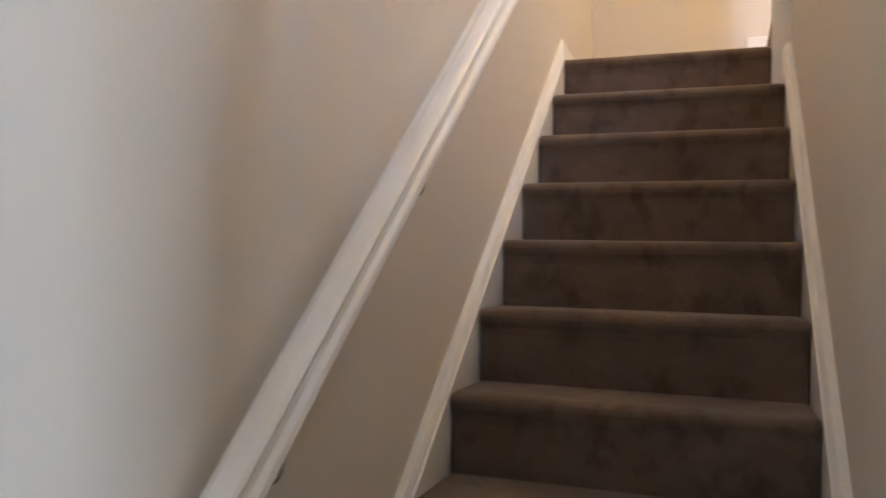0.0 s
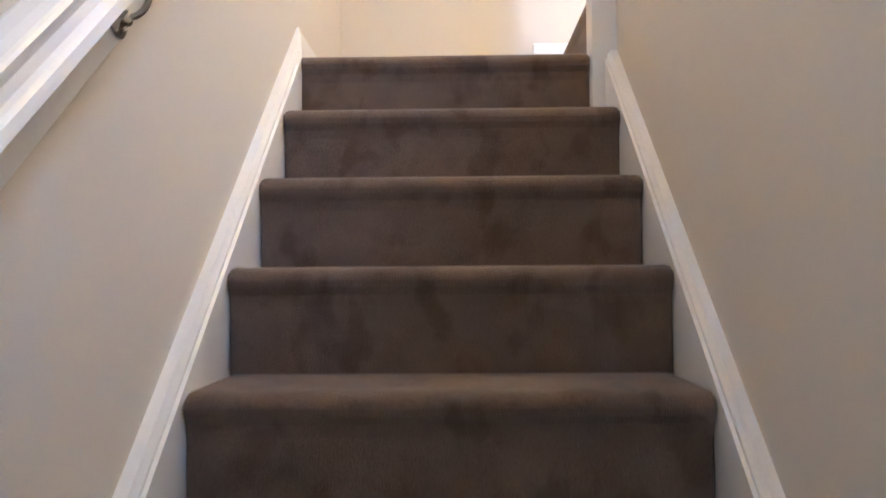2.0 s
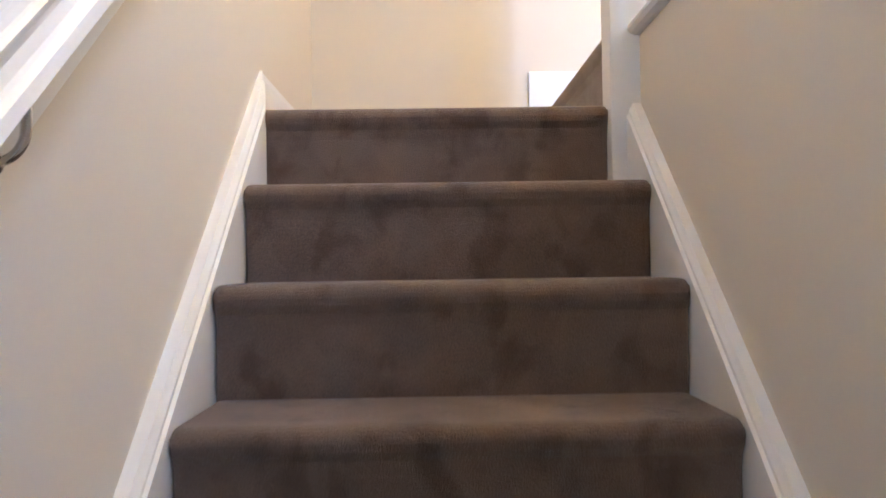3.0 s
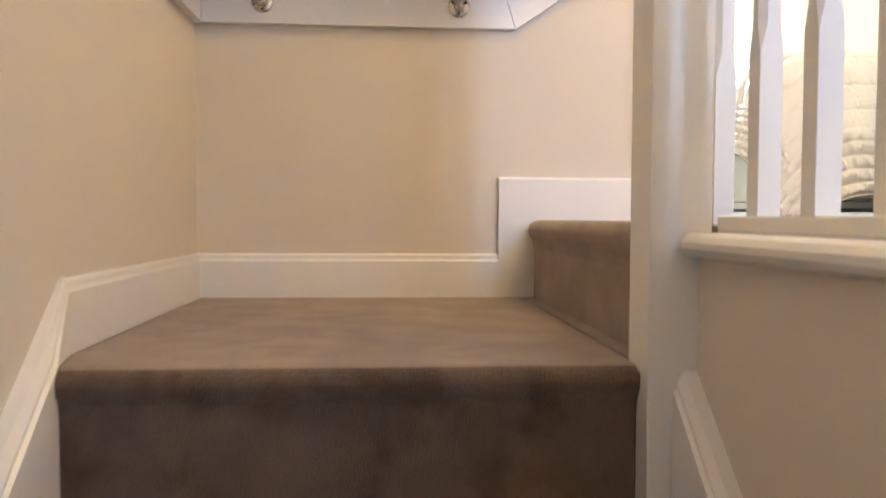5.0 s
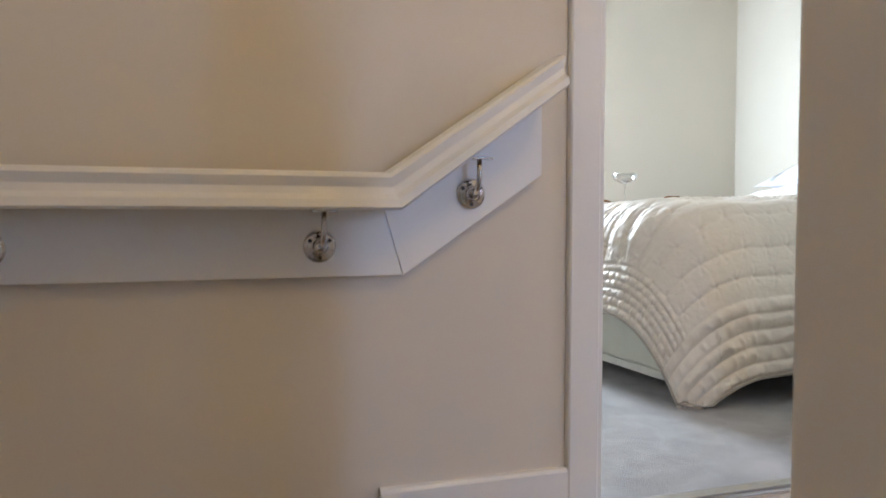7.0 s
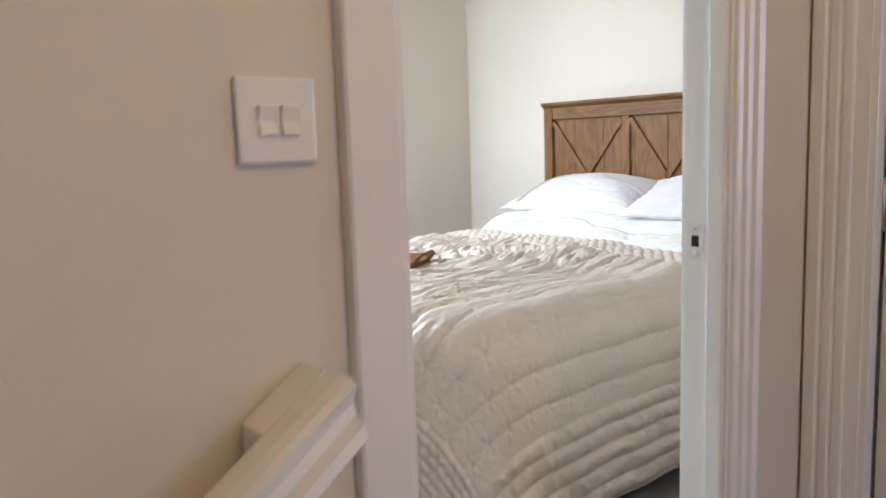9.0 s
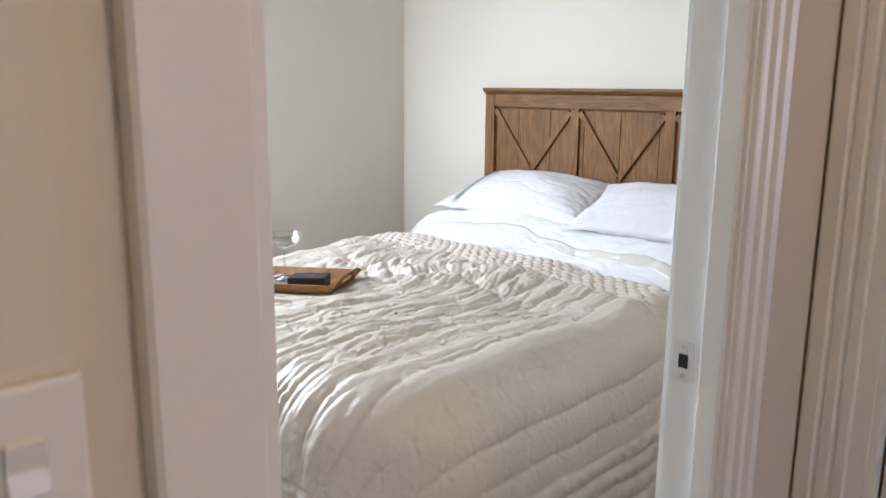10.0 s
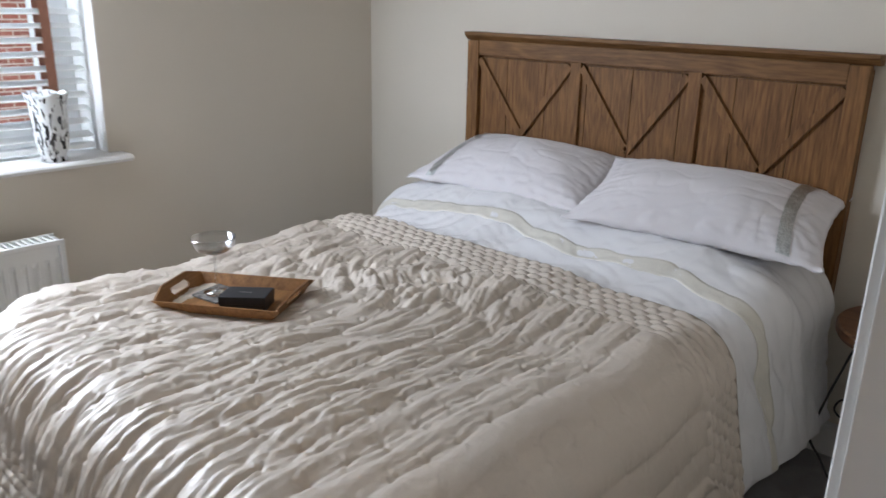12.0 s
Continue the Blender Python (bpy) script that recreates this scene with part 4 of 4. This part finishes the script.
def duvet_relief(p, q, fi, fj, c):
    """Loose cotton: broad swells, long creases across the bed and down the side."""
    k = noise.noise((p * 2, q * 2, 3.0))
    down = min(1.0, max(0.0, (NEAR + 0.10 - q) / 0.15))
    h = 0.020 * noise.noise((p * 3.0 + k, q * 2.2, 11.0))
    a, b = p * 0.88 + q * 0.47, q * 0.88 - p * 0.47
    h += 0.011 * (1 - down) * (billow(a * 7 + k, b * 2.6, 12.0) - 0.5)
    h += 0.007 * (billow(a * 15 + 2 * k, b * 5, 13.0) - 0.5)
    h += 0.0030 * (billow(p * 26 - q * 9, q * 12, 14.0) - 0.5)
    h += 0.012 * down * (billow(p * 8 + 1.2 * q, q * 1.5, 17.0) - 0.5)
    # raised towards the head by the pillows under it
    u = min(1.0, max(0.0, (p - 3.04) / 0.24))
    side = min(1.0, max(0.0, (q - NEAR + 0.10) / 0.30))
    h += 0.095 * u * u * (3 - 2 * u) * (0.35 + 0.65 * side)
    return h * min(1.0, (q - DQ0) / 0.02 + 0.2) + 0.004


def band_middle(q):
    return 3.150 + 0.035 * noise.noise((q * 2.2, 3.0, 5.0)) + 0.012 * noise.noise((q * 9.0, 1.0, 5.0))


def band_relief(p, q, fi, fj, c):
    return duvet_relief(p, q, fi, fj, c) + 0.0012 + 0.003 * noise.noise((p * 30, q * 14, 2.0)) * math.sin(math.pi * fi)


DQ0, DQ1 = NEAR - 0.38, FAR + 0.38
duvet, dv, dn, dm = cloth("duvet", FOOT, NEAR, FAR, 2.84, 3.56, DQ0, DQ1, 0.0065, duvet_relief, COTTON, 0.019, thick=0.010, flare=0.18)
tagged(duvet, "white cotton duvet turned out above the bedspread", "duvet")
band, bv, bn, bmn = cloth("satin_band", FOOT, NEAR, FAR, -0.021, 0.021, DQ0 + 0.02, DQ1 - 0.02, 0.007, band_relief, BAND, 0.019, thick=0.0008, flare=0.18,
                          run=lambda p, q: band_middle(q) + p * (1 + 0.35 * noise.noise((q * 5.0, 8.0, 1.0))))
band.parent = duvet
band["label"] = "cream satin stripe across the duvet"


def pillow(at, turn, seed, flip):
    """A plump pillow with pointed corners, a flanged end and a sequin band."""
    ob = thing("pillow", "pale lilac cotton pillow with a silver sequin band", "pillow", at, "pillows on the bed")
    ob.rotation_euler = [radians(a) for a in turn]
    nu, nv = 110, 76
    L2, W2 = 0.366, 0.212

    def height(u, v, up):
        e = (max(0.0, 1 - abs(u) ** 2.3) * max(0.0, 1 - abs(v) ** 2.1)) ** 0.70
        h = 0.100 * e
        h += up * 0.014 * e * noise.noise((u * 2.0, v * 2.0, seed)) + 0.0014 * min(1, e * 2) * noise.noise((u * 7, v * 5, seed + 3))
        # creases fanning in from the seams
        rim = min(1.0, 1.6 * (1 - e)) * min(1.0, 3 * e)
        h += 0.0035 * rim * (billow(u * 7 + seed, v * 2.6, seed + 21) - 0.5) + 0.0030 * rim * (billow(u * 2.2, v * 8 + seed, seed + 25) - 0.5)
        c1 = abs(noise.noise((u * 3.2 + 0.8 * v, v * 2.6 - u, seed + 11)))
        h -= 0.0030 * e * math.exp(-(c1 / 0.06) ** 2)
        c2 = abs(noise.noise((u * 7.5, v * 4.0 + u * 2, seed + 17)))
        h -= 0.0010 * e * math.exp(-(c2 / 0.06) ** 2)
        return h

    def point(u, v, up, lift=0.0):
        pinch_u = 1 - 0.085 * (1 - v * v)
        pinch_v = 1 - 0.13 * (1 - u * u)
        h = height(u, v, up) if up > 0 else -0.75 * height(u, v, up)
        h += 0.010 * max(abs(u), abs(v)) ** 6 * noise.noise((u * 9, v * 9, seed + 5))
        return Vector((v * W2 * pinch_v, u * L2 * pinch_u, h + (lift if up > 0 else 0)))

    verts, faces = [], []
    for up in (1, -1):
        o = len(verts)
        for i in range(nu + 1):
            for j in range(nv + 1):
                verts.append(point(-1 + 2 * i / nu, -1 + 2 * j / nv, up))
        for i in range(nu):
            for j in range(nv):
                a = o + i * (nv + 1) + j
                f = (a, a + 1, a + nv + 2, a + nv + 1)
                faces.append(f if up < 0 else f[::-1])
    me = bpy.data.meshes.new("pillow_case")
    me.from_pydata(verts, [], faces)
    bm = bmesh.new()
    bm.from_mesh(me)
    bmesh.ops.remove_doubles(bm, verts=bm.verts, dist=0.0012)
    part("case", bm, LILAC, ob, smooth=True)
    for u0, u1, mat, nm, lift in ((0.66, 0.76, SILVER, "sequin_band", 0.0022), (0.50, 0.512, PIPING, "seam", 0.0012), (0.905, 0.914, PIPING, "seam", 0.0012)):
        bm = bmesh.new()
        rows = []
        for i in range(4):
            u = flip * (u0 + (u1 - u0) * i / 3)
            rows.append([bm.verts.new(point(u, -0.95 + 1.9 * j / 50, 1, lift)) for j in range(51)])
        for a, b in zip(rows, rows[1:]):
            for j in range(50):
                bm.faces.new((a[j], a[j + 1], b[j + 1], b[j]))
        part(nm, bm, SILVER if nm == "sequin_band" else LILAC, ob, "silver sequin band" if nm == "sequin_band" else "", smooth=True)
    return ob


pillow((3.450, 2.585, 0.956), (0, -14, 3), 1.0, 1)
pillow((3.442, 1.895, 0.956), (2, -17, 9), 8.0, -1)

# tray, coupe glass, coaster, box
TA = -61.0
tray = thing("wooden_tray", "bent wood serving tray with cut-out handles on the bedspread", "tray", (TRX, TRY, TRZ))
tray.rotation_euler = (radians(1), radians(-2), radians(TA))
# long side along local x
TLX, TLY, TH = 0.140, 0.088, 0.045
part("base", boxed(-TLX, TLX, -TLY, TLY, 0.0, 0.005, bevel=0.001), TRAYWOOD, tray)
for s in (-1, 1):
    bm = bmesh.new()
    prism(bm, [(-TLX - 0.0, 0.0), (TLX + 0.0, 0.0), (TLX + 0.030, 0.030), (-TLX - 0.030, 0.030)], 0, 0.005,
          lambda u, v, w, s=s: (u, s * (TLY + 0.0005 + w + v * 0.55), v + 0.002))
    part("side", bm, TRAYWOOD, tray)
    bm = bmesh.new()
    outer = [(-TLY, 0.0), (TLY, 0.0), (TLY + 0.018, 0.032), (0.055, 0.050), (-0.055, 0.050), (-TLY - 0.018, 0.032)]
    hole = [(-0.032, 0.018), (0.032, 0.018), (0.040, 0.026), (0.032, 0.036), (-0.032, 0.036), (-0.040, 0.026)]
    ends = []
    for w in (0, 0.005):
        at = lambda u, v, w=w: (s * (TLX + 0.0005 + w + v * 0.62), u, v + 0.002)
        ends.append(([bm.verts.new(at(u, v)) for u, v in outer], [bm.verts.new(at(u, v)) for u, v in hole]))
    for o, h in ends:
        for k in range(6):
            j = (k + 1) % 6
            bm.faces.new((o[k], o[j], h[j], h[k]))
    for k in range(6):
        j = (k + 1) % 6
        bm.faces.new((ends[0][0][k], ends[0][0][j], ends[1][0][j], ends[1][0][k]))
        bm.faces.new((ends[0][1][k], ends[0][1][j], ends[1][1][j], ends[1][1][k]))
    part("handle_end", bm, TRAYWOOD, tray)


def on_tray(x, y, z):
    return Vector((TRX, TRY, TRZ)) + Matrix.Rotation(radians(TA), 3, "Z") @ Vector((x, y, z))


coaster = tagged(part("coaster", boxed(-0.045, 0.045, -0.045, 0.045, 0, 0.005, bevel=0.001), COASTER), "square grey slate coaster on the tray", "coaster")
coaster.matrix_basis = Matrix.Translation(on_tray(-0.065, 0.02, 0.0055)) @ pose(0, 0, 0, 1, -2, 10)
coupe = tagged(part("coupe_glass", lathe(bmesh.new(), [(0.033, 0.0), (0.034, 0.0015), (0.012, 0.005), (0.0045, 0.010), (0.0036, 0.02), (0.0036, 0.096), (0.006, 0.103),
                (0.026, 0.108), (0.044, 0.118), (0.052, 0.130), (0.0555, 0.150), (0.0545, 0.150), (0.0505, 0.130), (0.042, 0.120), (0.024, 0.111), (0.002, 0.107)],
                (0, 0, 0), 48), THIN, smooth=True), "clear coupe glass standing on the coaster", "glass")
coupe.location = on_tray(-0.065, 0.02, 0.0115)
case = thing("jewellery_box", "small black card box on the tray", "box", on_tray(0.045, -0.028, 0.006))
case.rotation_euler = (0, radians(-2), radians(TA + 8))
part("base", boxed(-0.058, 0.058, -0.036, 0.036, 0, 0.016, bevel=0.0012), CASE, case)
part("lid", boxed(-0.059, 0.059, -0.037, 0.037, 0.0165, 0.036, bevel=0.0015), CASE, case)
for i in range(5):
    part("lettering", boxed(-0.014 + i * 0.006, -0.0105 + i * 0.006, -0.002, 0.0015, 0.0361, 0.0364), LETTER, case)

# bedside table, lamp, cable
tbl = thing("bedside_table", "small round dark wood table beside the bed", "table", (3.50, 1.30, UP))
part("top", lathe(bmesh.new(), [(0.005, 0.498), (0.185, 0.498), (0.195, 0.502), (0.200, 0.512), (0.200, 0.530), (0.196, 0.535), (0.005, 0.535)], (0, 0, 0), 56), TABLEWOOD, tbl)
for k in range(3):
    a = 2 * math.pi * k / 3 + 0.6
    part("leg", tube(bmesh.new(), [(0.10 * math.cos(a), 0.10 * math.sin(a), 0.50), (0.18 * math.cos(a), 0.18 * math.sin(a), 0.004)], 0.011), BLACK, tbl, "black metal leg", smooth=True)
tl = thing("table_lamp", "table lamp with a turned wooden stem and cream shade", "lamp", (3.50, 1.27, UP + 0.535))
part("stem", lathe(bmesh.new(), [(0.07, 0.0), (0.07, 0.012), (0.03, 0.02), (0.026, 0.06), (0.026, 0.17), (0.012, 0.18), (0.010, 0.22)], (0, 0, 0), 32), wood_material("pale_beech", (0.42, 0.24, 0.14), (0.55, 0.34, 0.2), 6), tl, smooth=True)
part("shade", lathe(bmesh.new(), [(0.11, 0.18), (0.075, 0.34), (0.073, 0.34), (0.107, 0.181)], (0, 0, 0), 40), SHADE, tl, smooth=True)
cable = thing("lamp_cable", "black lamp cable with an inline switch hanging behind the table", "cable", (3.45, 1.42, 0.6))
pts = [(3.56, 1.36, 0.665), (3.53, 1.44, 0.640), (3.50, 1.47, 0.55), (3.48, 1.50, 0.42), (3.47, 1.51, 0.34), (3.45, 1.47, 0.30), (3.44, 1.44, 0.26), (3.42, 1.38, 0.215), (3.40, 1.30, 0.20), (3.42, 1.15, 0.199)]


def smooth_line(pts, n=6):
    pts = [Vector(p) for p in pts]
    out = []
    for k in range(len(pts) - 1):
        a, b, c, d = pts[max(k - 1, 0)], pts[k], pts[k + 1], pts[min(k + 2, len(pts) - 1)]
        for i in range(n):
            t = i / n
            out.append(0.5 * ((2 * b) + (c - a) * t + (2 * a - 5 * b + 4 * c - d) * t * t + (3 * b - a - 3 * c + d) * t ** 3))
    return out + [pts[-1]]


put(part("flex", tube(bmesh.new(), smooth_line(pts), 0.0035, 8), BLACK, smooth=True), cable)
loop = [(3.53, 1.44, 0.640), (3.55, 1.40, 0.52), (3.54, 1.38, 0.44), (3.55, 1.44, 0.39), (3.55, 1.48, 0.41), (3.55, 1.46, 0.45), (3.54, 1.40, 0.43), (3.56, 1.30, 0.37)]
put(part("flex", tube(bmesh.new(), smooth_line(loop), 0.003, 8), BLACK, smooth=True), cable)
bm = boxed(-0.012, 0.012, -0.009, 0.009, -0.03, 0.03, bevel=0.005)
bmesh.ops.transform(bm, matrix=pose(3.545, 1.405, 0.545, 0, 0, 20), verts=bm.verts)
put(part("inline_switch", bm, BLACK), cable)

# ---- outside the window ----
structure("ground", boxed(-300, 300, 4.0, 400, -2.9, -2.7), GROUND, "grey asphalt road outside", "ground")
house = thing("brick_house", "red brick house across the street", "house", (3.0, 13.0, -2.7))
put(part("wall", boxed(-8, 16, 13.0, 20, -2.7, 2.6), BRICK), house)
put(part("roof", prism(bmesh.new(), [(12.6, 2.6), (20.4, 2.6), (16.5, 5.6)], -8.3, 16.3, lambda u, v, w: (w, u, v)), ROOF), house)
for x in (-5.2, -2.0, 1.5, 4.4, 7.2, 10.4, 13.4):
    for z in (-1.8, 0.55):
        w = put(part("window", boxed(x - 0.55, x + 0.55, 12.93, 13.02, z, z + 1.25), UPVC, label="white framed window"), house)
        for dx in (-0.27, 0.27):
            put(part("pane", boxed(x + dx - 0.22, x + dx + 0.22, 12.915, 12.935, z + 0.08, z + 1.17), WINDARK), w)
        put(part("lintel", boxed(x - 0.7, x + 0.7, 12.95, 13.01, z + 1.26, z + 1.45), MORTAR), house)
